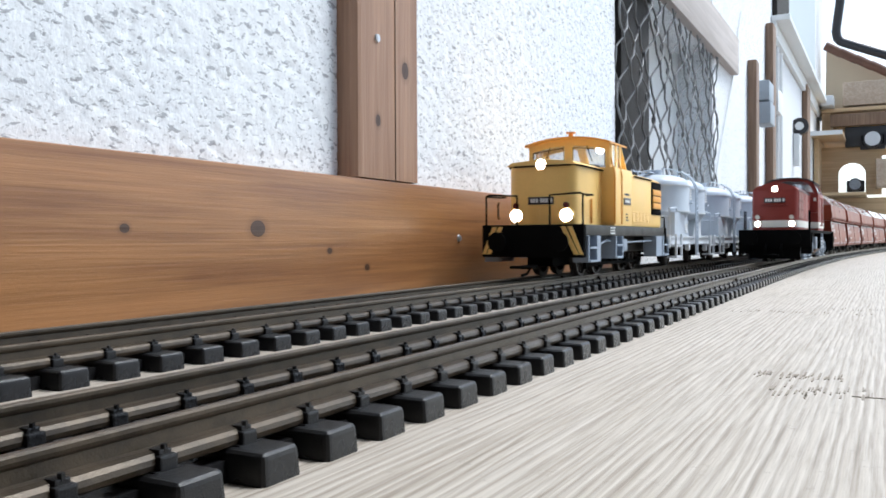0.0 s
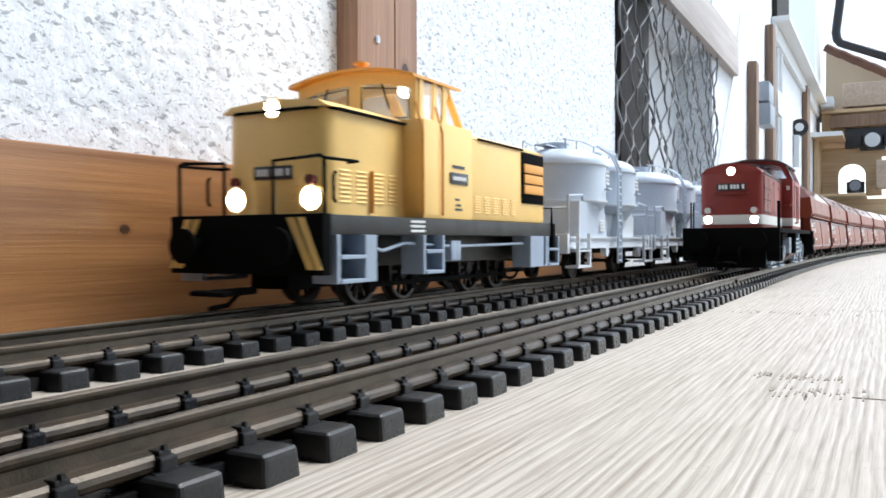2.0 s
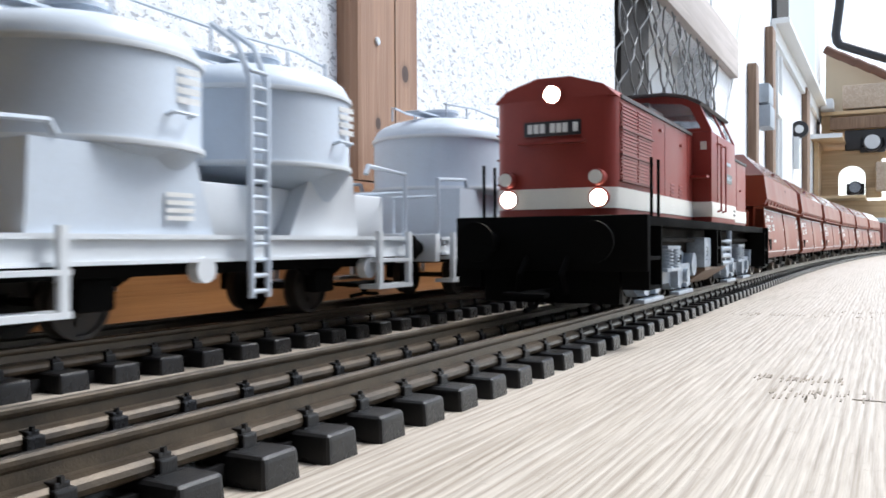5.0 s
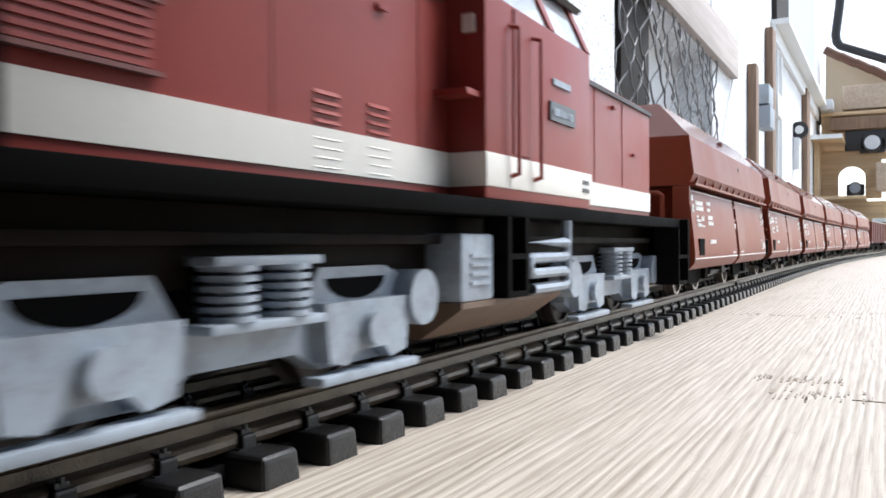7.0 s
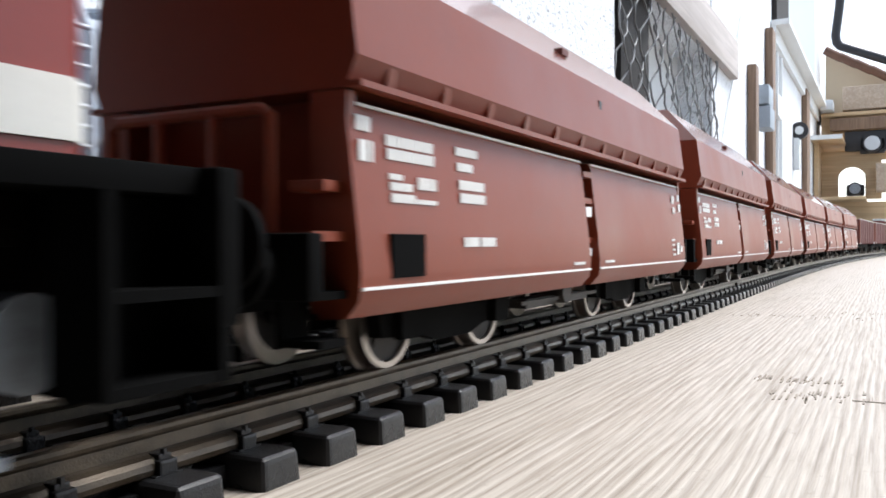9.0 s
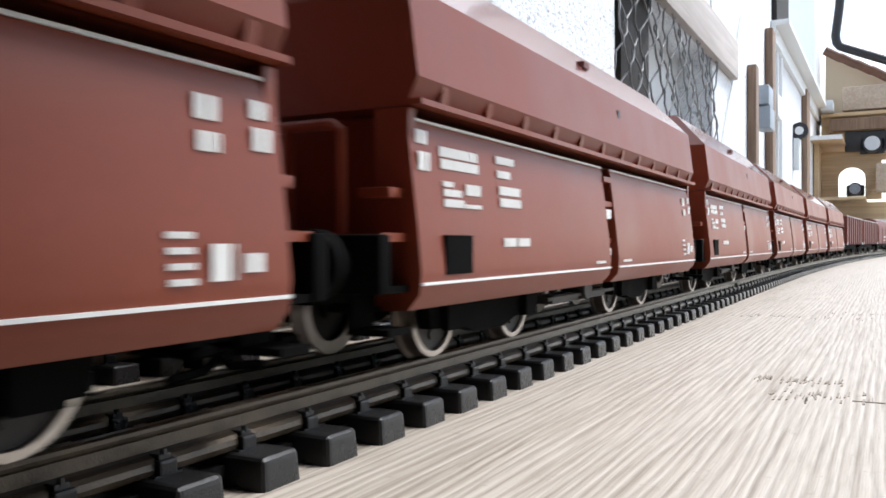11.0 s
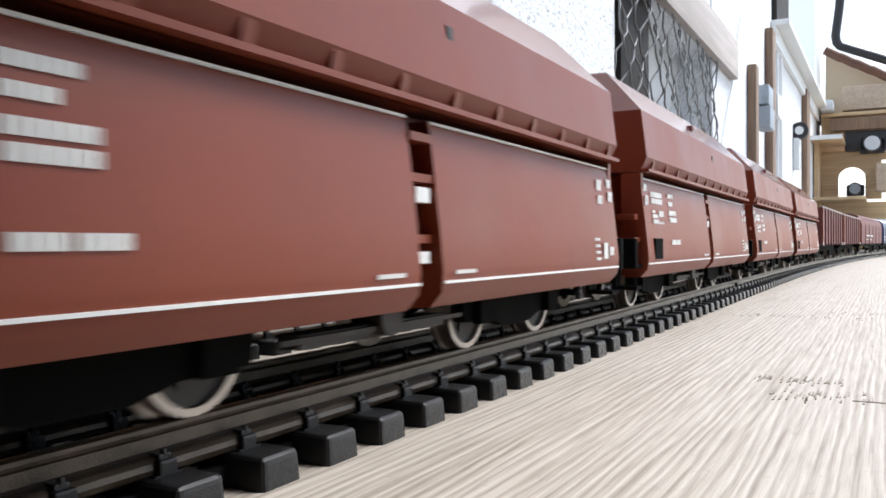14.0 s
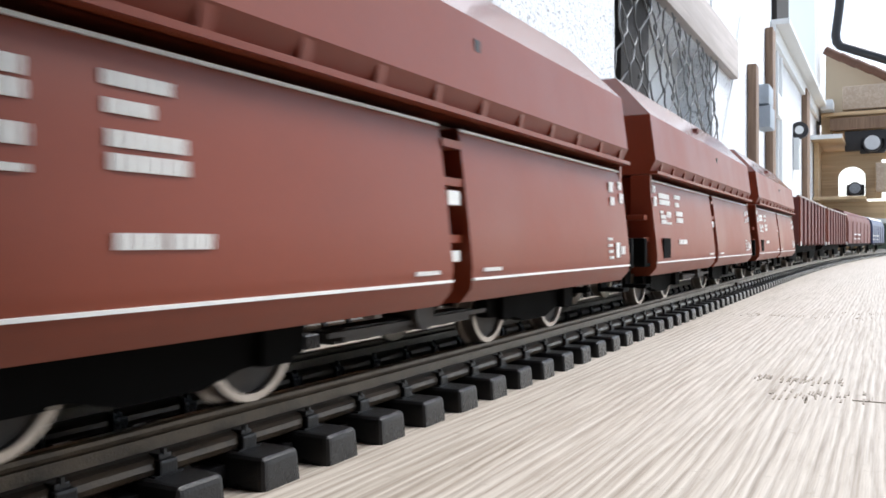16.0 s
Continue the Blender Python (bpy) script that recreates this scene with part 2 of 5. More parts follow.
def tube(bm, pts, r, seg=6):
    """One connected bent tube through the points."""
    pts = [Vector(p) for p in pts]
    ends = [(pts[min(i + 1, len(pts) - 1)] - p).normalized() + (p - pts[max(i - 1, 0)]).normalized() for i, p in enumerate(pts)]
    side = ends[0].orthogonal().normalized()
    rings = []
    for i, (p, d) in enumerate(zip(pts, ends)):
        if d.length < 1e-6:
            d = pts[-1] - pts[-2]
        d.normalize()
        side = side - d * side.dot(d)
        side = side.normalized() if side.length > 1e-4 else d.orthogonal().normalized()
        up = d.cross(side)
        rings.append([bm.verts.new(p + (side * math.cos(a) + up * math.sin(a)) * r) for a in (2 * math.pi * k / seg for k in range(seg))])
    fs = [bm.faces.new(rings[0]), bm.faces.new(rings[-1][::-1])]
    for a, b in zip(rings, rings[1:]):
        for k in range(seg):
            fs.append(bm.faces.new((a[k], a[(k + 1) % seg], b[(k + 1) % seg], b[k])))
    bmesh.ops.recalc_face_normals(bm, faces=fs)


def disc(bm, at, r, depth, axis, seg=20, r2=None):
    turn = {"x": (0, 90, 0), "y": (90, 0, 0), "z": (0, 0, 0)}[axis]
    bmesh.ops.create_cone(bm, cap_ends=True, segments=seg, radius1=r, radius2=r if r2 is None else r2, depth=depth,
                          matrix=pose(*at, *turn))


def lathe(bm, profile, cx, cy, seg=36):
    rings = []
    for r, z in profile:
        if r < 1e-6:
            rings.append([bm.verts.new((cx, cy, z))])
        else:
            rings.append([bm.verts.new((cx + r * math.cos(2 * math.pi * i / seg), cy + r * math.sin(2 * math.pi * i / seg), z)) for i in range(seg)])
    fs = []
    for a, b in zip(rings, rings[1:]):
        for i in range(seg):
            j = (i + 1) % seg
            if len(a) == 1:
                fs.append(bm.faces.new((a[0], b[i], b[j])))
            elif len(b) == 1:
                fs.append(bm.faces.new((a[i], a[j], b[0])))
            else:
                fs.append(bm.faces.new((a[i], a[j], b[j], b[i])))
    bmesh.ops.recalc_face_normals(bm, faces=fs)


def mesh_of(name, bm, material, smooth=False):
    me = bpy.data.meshes.new(name)
    bm.to_mesh(me)
    bm.free()
    me.materials.append(material)
    if smooth:
        me.shade_smooth()
        me.set_sharp_from_angle(angle=radians(38))
    return me


def part(name, bm, material, parent, label="", smooth=True):
    ob = new(name, mesh_of(name, bm, material, smooth))
    ob.parent = parent
    if label:
        ob["label"] = label
    return ob


def piece(name, me, parent, at=(0, 0, 0)):
    ob = new(name, me)
    ob.parent = parent
    ob.location = at
    return ob


def thing(name, label, category, group=""):
    return tagged(new(name), label, category, group)


def solid(name, bm, material, label="", category="", kind="", group="", smooth=True):
    return tagged(new(name, mesh_of(name, bm, material, smooth)), label, category, group, kind)


def boxes(*specs, bevel=0.0):
    bm = bmesh.new()
    for s in specs:
        box(bm, *s, bevel=bevel)
    return bm


# ---------------------------------------------------------------- plan
C1, C2, TOP = -0.167, -0.3197, 0.018
BEND, RAD = 1.2, 29.0
PITCH = 0.02557
FACE, WALL = -0.42, -0.44


def along(centre, s):
    """Place and heading on a track whose centre line lies at x = centre, s metres out."""
    r = RAD + C1 - centre
    if s <= BEND:
        return centre, s, 0.0
    a = (s - BEND) / r
    return C1 + RAD - r * math.cos(a), BEND + r * math.sin(a), -math.degrees(a)


# ---------------------------------------------------------------- setting
def setting():
    bm = bmesh.new()
    box(bm, -60, 60, -60, 60, -1.0, -0.9)
    solid("ground", bm, M["soil"], "grey paved ground below the layout", "ground", "structure")
    solid("baseboard_top", boxes((-0.44, 0.12, -1.2, 5.6, -0.022, 0), bevel=0.001), M["board"],
          "pale weathered wooden layout board with ribbed grain", "board", "structure")
    solid("baseboard_side", boxes((0.1205, 1.6, 3.0, 8.0, -0.022, 0), bevel=0.001), M["board"],
          "pale weathered wooden layout board with ribbed grain", "board", "structure")
    # Unseen dark panel added behind the camera to shade the near tracks.
    bm = bmesh.new()
    box(bm, -0.075, 0.60, -0.05, -0.03, 0.0, 0.48)
    back = solid("wall_near", bm, M["darkwood"], "unseen dark panel added behind the camera to block light", "wall", "structure")
    back.matrix_world = pose(0, 0, 0, 0, 0, YAW)
    # Unseen portal pieces, added to keep light off the near train fronts.
    for name, spec in (("wall_portal", (-0.44, -0.085, -0.11, -0.09, 0.205, 0.48)), ("wall_portal_side", (-0.44, -0.385, -0.11, -0.09, 0.0, 0.205))):
        solid(name, boxes(spec), M["darkwood"], "unseen dark portal piece added to shade the train fronts", "wall", "structure")
    # Added board, out of view, that cuts sun and sky from the near train.
    solid("wall_canopy", boxes((-0.44, 0.08, -0.09, 0.185, 0.29, 0.31)), M["darkwood"], "unseen dark board added over the near tracks to shade them", "wall", "structure")
    # Side wall added out of view to cut low sky light from the right.
    solid("wall_side", boxes((1.50, 1.58, -0.9, 1.0, -0.9, 0.75)), M["darkwood"], "unseen dark side wall added to cut low sky light", "wall", "structure")
    # Panel added just outside the view; it blocks side light near the camera.
    solid("wall_near_side", boxes((0.030, 0.045, -0.02, 0.17, 0.0, 0.289)), M["darkwood"], "unseen dark panel added beside the view to shade the near train", "wall", "structure")
    # Unseen back wall, added so that faces towards -y get little sky.
    solid("wall_behind", boxes((-0.44, 2.6, -1.0, -0.9, -0.9, 2.4)), M["darkwood"], "unseen dark wall added behind the camera to block sky light", "wall", "structure")
    # plaster wall, with an opening behind the wire
    y0, y1, z0, z1 = 0.15, 1.5, 0.10, 0.62
    nu, nv = 520, 200
    bm = bmesh.new()
    grid = []
    for j in range(nv + 1):
        row = []
        for i in range(nu + 1):
            y, z = y0 + (y1 - y0) * i / nu, z0 + (z1 - z0) * j / nv
            p = Vector((y * 0.8, z * 1.25, 0))
            a = noise.noise(p * 38)
            b = noise.noise(p * 120 + Vector((3, 1, 2)))
            c = noise.noise(p * 105 + Vector((9 + 0.5 * a, 4, 0)))
            pit = min(1.0, max(0.0, (c - 0.24) / 0.15))
            h = 0.0003 * a + 0.0004 * b - 0.0006 * pit
            row.append(bm.verts.new((WALL + h, y, z)))
        grid.append(row)
    for j in range(nv):
        for i in range(nu):
            bm.faces.new((grid[j][i], grid[j][i + 1], grid[j + 1][i + 1], grid[j + 1][i]))
    bmesh.ops.recalc_face_normals(bm, faces=bm.faces[:])
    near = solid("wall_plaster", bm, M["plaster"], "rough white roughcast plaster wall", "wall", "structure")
    for name, spec in (("wall_house", (-0.75, WALL - 0.006, -1.2, 1.5, -0.9, 2.6)), ("wall_sill", (-0.75, WALL - 0.006, 1.5, 2.48, -0.9, 0.1)),
                       ("wall_header", (-0.75, WALL - 0.006, 1.5, 2.48, 0.60, 2.6)), ("wall_beyond", (-0.75, WALL - 0.002, 2.48, 4.42, -0.9, 2.6)),
                       ("wall_upper", (WALL - 0.006, WALL - 0.002, -1.2, 1.49, 0.62, 2.6))):
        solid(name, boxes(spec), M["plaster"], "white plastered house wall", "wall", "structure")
    solid("opening_panel", boxes((-0.56, -0.54, 1.4, 2.6, 0.0, 0.7)), M["whitepaint"], "pale grey panel behind the wire", "panel", "structure")
    bm = bmesh.new()
    rnd = random.Random(11)
    for y0, x0, x1, n in ((0.374, -0.050, -0.016, 44), (0.338, -0.040, -0.004, 34), (0.700, -0.115, -0.01, 30), (0.745, -0.04, 0.0, 14)):
        for i in range(n):
            x, y, w = rnd.uniform(x0, x1), y0 + rnd.gauss(0, 0.006), rnd.uniform(0.0003, 0.0008)
            box(bm, x, x + w, y, y + rnd.uniform(0.004, 0.011), -0.001, 0.00025)
    solid("scuff_marks", bm, M["scuff"], "short dark saw scuffs across the board grain", "scuffs", "stuff")
    solid("board_joint", boxes((-0.011, 0.12, 0.3355, 0.3367, -0.001, 0.0003)), M["scuff"], "narrow dark joint in the board", "joint", "structure")


def timber_frame():
    bm = bmesh.new()
    box(bm, WALL, FACE, -0.6, 1.46, 0.0, 0.1145, bevel=0.0025)
    beam = solid("wall_plank", bm, M["beam"], "long varnished brown pine plank screwed along the wall", "plank")
    post = thing("wall_post", "upright brown stained pine post screwed to the plaster wall", "post")
    bm = bmesh.new()
    prism(bm, [(WALL - 0.003, 0.6225), (FACE - 0.006, 0.6225), (FACE - 0.001, 0.628), (FACE, 0.632), (FACE, 0.7335), (FACE - 0.003, 0.7355), (WALL - 0.003, 0.7355)], 0.1155, 0.72, "z")
    part("board", bm, M["post"], post, smooth=False)
    bm = bmesh.new()
    box(bm, FACE, FACE + 0.0008, 0.6905, 0.6915, 0.1155, 0.72)
    part("joint_line", bm, M["batten"], post)
    for owner, y, z in ((post, 0.6586, 0.2465), (beam, 0.8254, 0.0596)):
        bm = bmesh.new()
        disc(bm, (FACE + 0.0008, y, z), 0.0042, 0.0018, "x", 16, 0.0036)
        disc(bm, (FACE + 0.0018, y, z), 0.0022, 0.0008, "x", 6)
        part("screw", bm, M["screw"], owner, "zinc cross head screw")
    lint = thing("lintel_board", "grey weathered board fixed over the wire opening", "board")
    part("plank", boxes((WALL - 0.002, WALL + 0.022, 1.35, 2.81, 0.583, 0.70), bevel=0.003), M["lintel"], lint)
    # dark frame inside the opening
    fr = thing("opening_frame", "dark old wooden post inside the wired opening", "frame")
    part("post", boxes((-0.52, -0.462, 1.62, 1.84, 0.1, 0.6), bevel=0.004), M["darkwood"], fr)
    part("jamb", boxes((-0.54, -0.450, 1.49, 1.52, 0.1, 0.6)), M["lintel"], fr)


def wire_mesh():
    """Hexagonal netting in the opening: wavy strands that twist together in turn."""
    net = thing("wire_netting", "galvanised hexagonal chicken wire across the opening", "wire netting")
    y0, y1, z0, z1 = 1.5, 2.5, 0.09, 0.60
    w, h = 0.094, 0.086
    n = int((y1 - y0) / (w / 2)) + 1
    for k in range(n + 1):
        bm = bmesh.new()
        yk = y0 + k * w / 2
        pts = []
        z = z0
        phase = k % 2
        step = 0
        while z < z1 + h:
            side = 1 if (step + phase) % 2 == 0 else -1
            amp = w / 4 * side
            for f, g in ((0.0, 1.0), (0.16, 1.0), (0.5, 0.0)):
                bulge = 0.006 * math.sin(z * 31 + k)
                pts.append((WALL + 0.004 + bulge, min(y1, max(y0, yk + amp * g * 0.96 + 0.004 * math.sin(z * 17 + k * 2.1))), z + f * h / 2 * 1.0))
            z += h / 2
            step += 1
        # strand as one smooth tube
        tube(bm, [p for i, p in enumerate(pts) if p[2] < z1 + 0.02], 0.0023, 6)
        part("strand", bm, M["wire"], net)


def rail_profile():
    half = [(0.0046, 0.0), (0.0055, 0.0006), (0.0058, 0.0018), (0.0054, 0.0030), (0.0044, 0.0039), (0.0028, 0.0044), (0.0011, 0.0046), (0.0008, 0.0074), (0.0015, 0.0081), (0.0017, 0.0089), (0.0016, 0.0098), (0.0009, 0.0103)]
    return half + [(-x, z) for x, z in reversed(half)]


def sleeper_mesh():
    bm = bmesh.new()
    # tapered body
    made = bmesh.ops.create_cube(bm, size=1)["verts"]
    for v in made:
        top = v.co.z > 0
        v.co = (v.co.x * (0.0778 if top else 0.079), v.co.y * (0.0136 if top else 0.0146), 0.0078 if top else 0.0)
    bmesh.ops.bevel(bm, geom=[e for e in bm.edges if max(v.co.z for v in e.verts) > 0.005], offset=0.0018, segments=3, affect="EDGES", profile=0.6)
    for sx in (-1, 1):
        c = sx * 0.02235
        box(bm, c - 0.0070, c + 0.0070, -0.0040, 0.0040, 0.0074, 0.0081)
        for o in (-1, 1):
            box(bm, c + o * 0.0056 - 0.0014, c + o * 0.0056 + 0.0014, -0.0026, 0.0026, 0.0074, 0.0112, bevel=0.0006)
            box(bm, c + o * 0.0040 - 0.0018, c + o * 0.0040 + 0.0018, -0.0018, 0.0018, 0.0108, 0.0124, bevel=0.0004)
            disc(bm, (c + o * 0.0052, 0, 0.0126), 0.0008, 0.0016, "z", 6)
    return mesh_of("sleeper", bm, M["sleeper"])


def tracks():
    me = sleeper_mesh()
    for name, centre, lab in (("front_track", C1, "open board"), ("rear_track", C2, "wall plank")):
        tr = thing(name, "tarnished brass rails on black sleepers beside the " + lab, "railway track", "model railway tracks")
        for sx in (-1, 1):
            bm = bmesh.new()
            prof = rail_profile()
            ss = [-0.7] + [BEND + 0.1 * i for i in range(0, 68)]
            rings = []
            for s in ss:
                x, y, a = along(centre, s)
                ca, sa = math.cos(radians(a)), math.sin(radians(a))
                rings.append([bm.verts.new((x + (sx * 0.02235 + px) * ca, y + (sx * 0.02235 + px) * sa, 0.0077 + pz)) for px, pz in prof])
            k = len(prof)
            for r1, r2 in zip(rings, rings[1:]):
                for i in range(k):
                    bm.faces.new((r1[i], r1[(i + 1) % k], r2[(i + 1) % k], r2[i]))
            bm.faces.new(rings[0])
            bmesh.ops.recalc_face_normals(bm, faces=bm.faces[:])
            part("rail", bm, M["rail"], tr, "tarnished brass rail", smooth=False)
        for sx in (-1, 1):
            bm = bmesh.new()
            rings = []
            for q in [-0.5] + [BEND + 0.3 * i for i in range(0, 22)]:
                x, y, a = along(centre, q)
                ca, sa = math.cos(radians(a)), math.sin(radians(a))
                rings.append([bm.verts.new((x + (sx * 0.02235 + px) * ca, y + (sx * 0.02235 + px) * sa, pz)) for px, pz in ((0.0062, 0.0), (0.0055, 0.0052), (-0.0055, 0.0052), (-0.0062, 0.0))])
            for r1, r2 in zip(rings, rings[1:]):
                for i in range(4):
                    bm.faces.new((r1[i], r1[(i + 1) % 4], r2[(i + 1) % 4], r2[i]))
            bmesh.ops.recalc_face_normals(bm, faces=bm.faces[:])
            part("sleeper_strip", bm, M["sleeper"], tr, smooth=False)
        shift = 0.0 if centre == C1 else 0.011
        rnd = random.Random(4)
        for k in range(-14, 284):
            s = 0.1387 - 0.00725 + shift + k * PITCH
            x, y, a = along(centre, s)
            ob = piece("sleeper", me, tr, (x, y, 0))
            ob.rotation_euler = (0, 0, radians(a + rnd.uniform(-0.7, 0.7)))
        for sx in (-1, 1):
            x = centre + sx * 0.02235
            for o in (-1, 1):
                part("rail_joiner", boxes((x + o * 0.0024 - 0.0012, x + o * 0.0024 + 0.0012, 0.937, 0.963, 0.0100, 0.0148)), M["rail"], tr)


# ---------------------------------------------------------------- vehicle parts
WHEELS = []


def wheelset(parent, y, r, gauge=0.0205, name="wheelset", spokes=0, shiny=True):
    """An axle with two flanged wheels; it turns on its thing."""
    bm = bmesh.new()
    rod(bm, (-gauge, 0, 0), (gauge, 0, 0), 0.002)
    ax = new(name, mesh_of("axle", bm, M["wheel"]))
    ax.parent = parent
    ax.location = (0, y, r)
    for sx in (-1, 1):
        c = sx * (gauge + 0.0022)
        bm = bmesh.new()
        seg = 28
        # tread ring with flange
        for rad_o, rad_i, xa, xb in ((r, r * 0.88, c - sx * 0.0028, c + sx * 0.0030), (r * 1.10, r * 0.8, c - sx * 0.0042, c - sx * 0.0028)):
            ring = []
            for i in range(seg):
                a = 2 * math.pi * i / seg
                ring.append([bm.verts.new((xx, rr * math.cos(a), rr * math.sin(a))) for xx, rr in ((xa, rad_o), (xb, rad_o), (xb, rad_i), (xa, rad_i))])
            for i in range(seg):
                p, q = ring[i], ring[(i + 1) % seg]
                for j in range(4):
                    bm.faces.new((p[j], p[(j + 1) % 4], q[(j + 1) % 4], q[j]))
        bmesh.ops.recalc_face_normals(bm, faces=bm.faces[:])
        part("tyre", bm, M["steel"] if shiny else M["wheel"], ax)
        bm = bmesh.new()
        disc(bm, (c, 0, 0), r * 0.26, 0.0066, "x", 14)
        if spokes:
            sb = bmesh.new()
            rod(sb, (0, r * .2, 0), (0, r * .83, 0), r * 0.07, 6)
            me = mesh_of("spoke", sb, M["wheel"])
            for i in range(spokes):
                piece("spoke", me, ax, (c, 0, 0)).rotation_euler = (2 * math.pi * i / spokes, 0, 0)
        else:
            disc(bm, (c, 0, 0), r * 0.87, 0.0028, "x", seg)
            for i in range(3):
                a = 2 * math.pi * i / 3
                disc(bm, (c + sx * 0.0016, r * .52 * math.cos(a), r * .52 * math.sin(a)), r * 0.12, 0.001, "x", 8)
        part("hub" if spokes else "wheel_disc", bm, M["wheel"], ax)
    WHEELS.append((ax, y, r))
    return ax


def buffer(parent, x, y, z, out, r=0.0085, length=0.018, head="black"):
    """A buffer with its sleeve and dished head; out is -1 or 1 along y."""
    bm = bmesh.new()
    rod(bm, (x, y, z), (x, y + out * length * 0.6, z), r * 0.5, 12)
    rod(bm, (x, y + out * length * 0.5, z), (x, y + out * length * 0.92, z), r * 0.33, 12)
    disc(bm, (x, y + out * (length - 0.001), z), r, 0.0022, "y", 22)
    part("buffer", bm, M[head], parent)


def coupling(parent, y, out):
    bm = bmesh.new()
    box(bm, -0.004, 0.004, min(y, y + out * 0.03), max(y, y + out * 0.03), 0.010, 0.014, bevel=0.001)
    tube(bm, [(-0.011, y + out * 0.030, 0.012), (-0.011, y + out * 0.036, 0.012), (0.011, y + out * 0.036, 0.012), (0.011, y + out * 0.030, 0.012), (-0.011, y + out * 0.030, 0.012)], 0.0016)
    tube(bm, [(0, y + out * 0.01, 0.012), (0, y + out * 0.02, 0.005), (0, y + out * 0.034, 0.004)], 0.0014)
    part("coupling", bm, M["black"], parent, "black hook and loop coupling")


def letters(parent, x, y, z, rows, mat="white", side=1, name="lettering"):
    """Bars of writing on a side that faces x; rows of (dy, dz, length, height)."""
    rnd = random.Random(int(abs(y) * 1000) + len(rows))
    for dy, dz, ln, ht in rows:
        bm = bmesh.new()
        at = 0.0
        while at < ln - 1e-4:
            w = min(ln - at, ht * rnd.uniform(0.5, 0.8))
            box(bm, min(x, x + side * 0.0004), max(x, x + side * 0.0004), y + dy + at, y + dy + at + w, z + dz, z + dz + ht)
            at += w + ht * 0.18
        part(name, bm, M[mat], parent, smooth=False)


def front_letters(parent, x, y, z, groups, ht, mat="white", name="lettering"):
    bm = bmesh.new()
    at = x
    for g in groups:
        for _ in range(g):
            box(bm, at, at + ht * 0.55, y - 0.0005, y, z, z + ht)
            at += ht * 0.72
        at += ht * 0.45
    part(name, bm, M[mat], parent, smooth=False)


def rail_frame(parent, pts, r=0.0009, mat="black", name="handrail"):
    bm = bmesh.new()
    tube(bm, pts, r)
    part(name, bm, M[mat], parent)


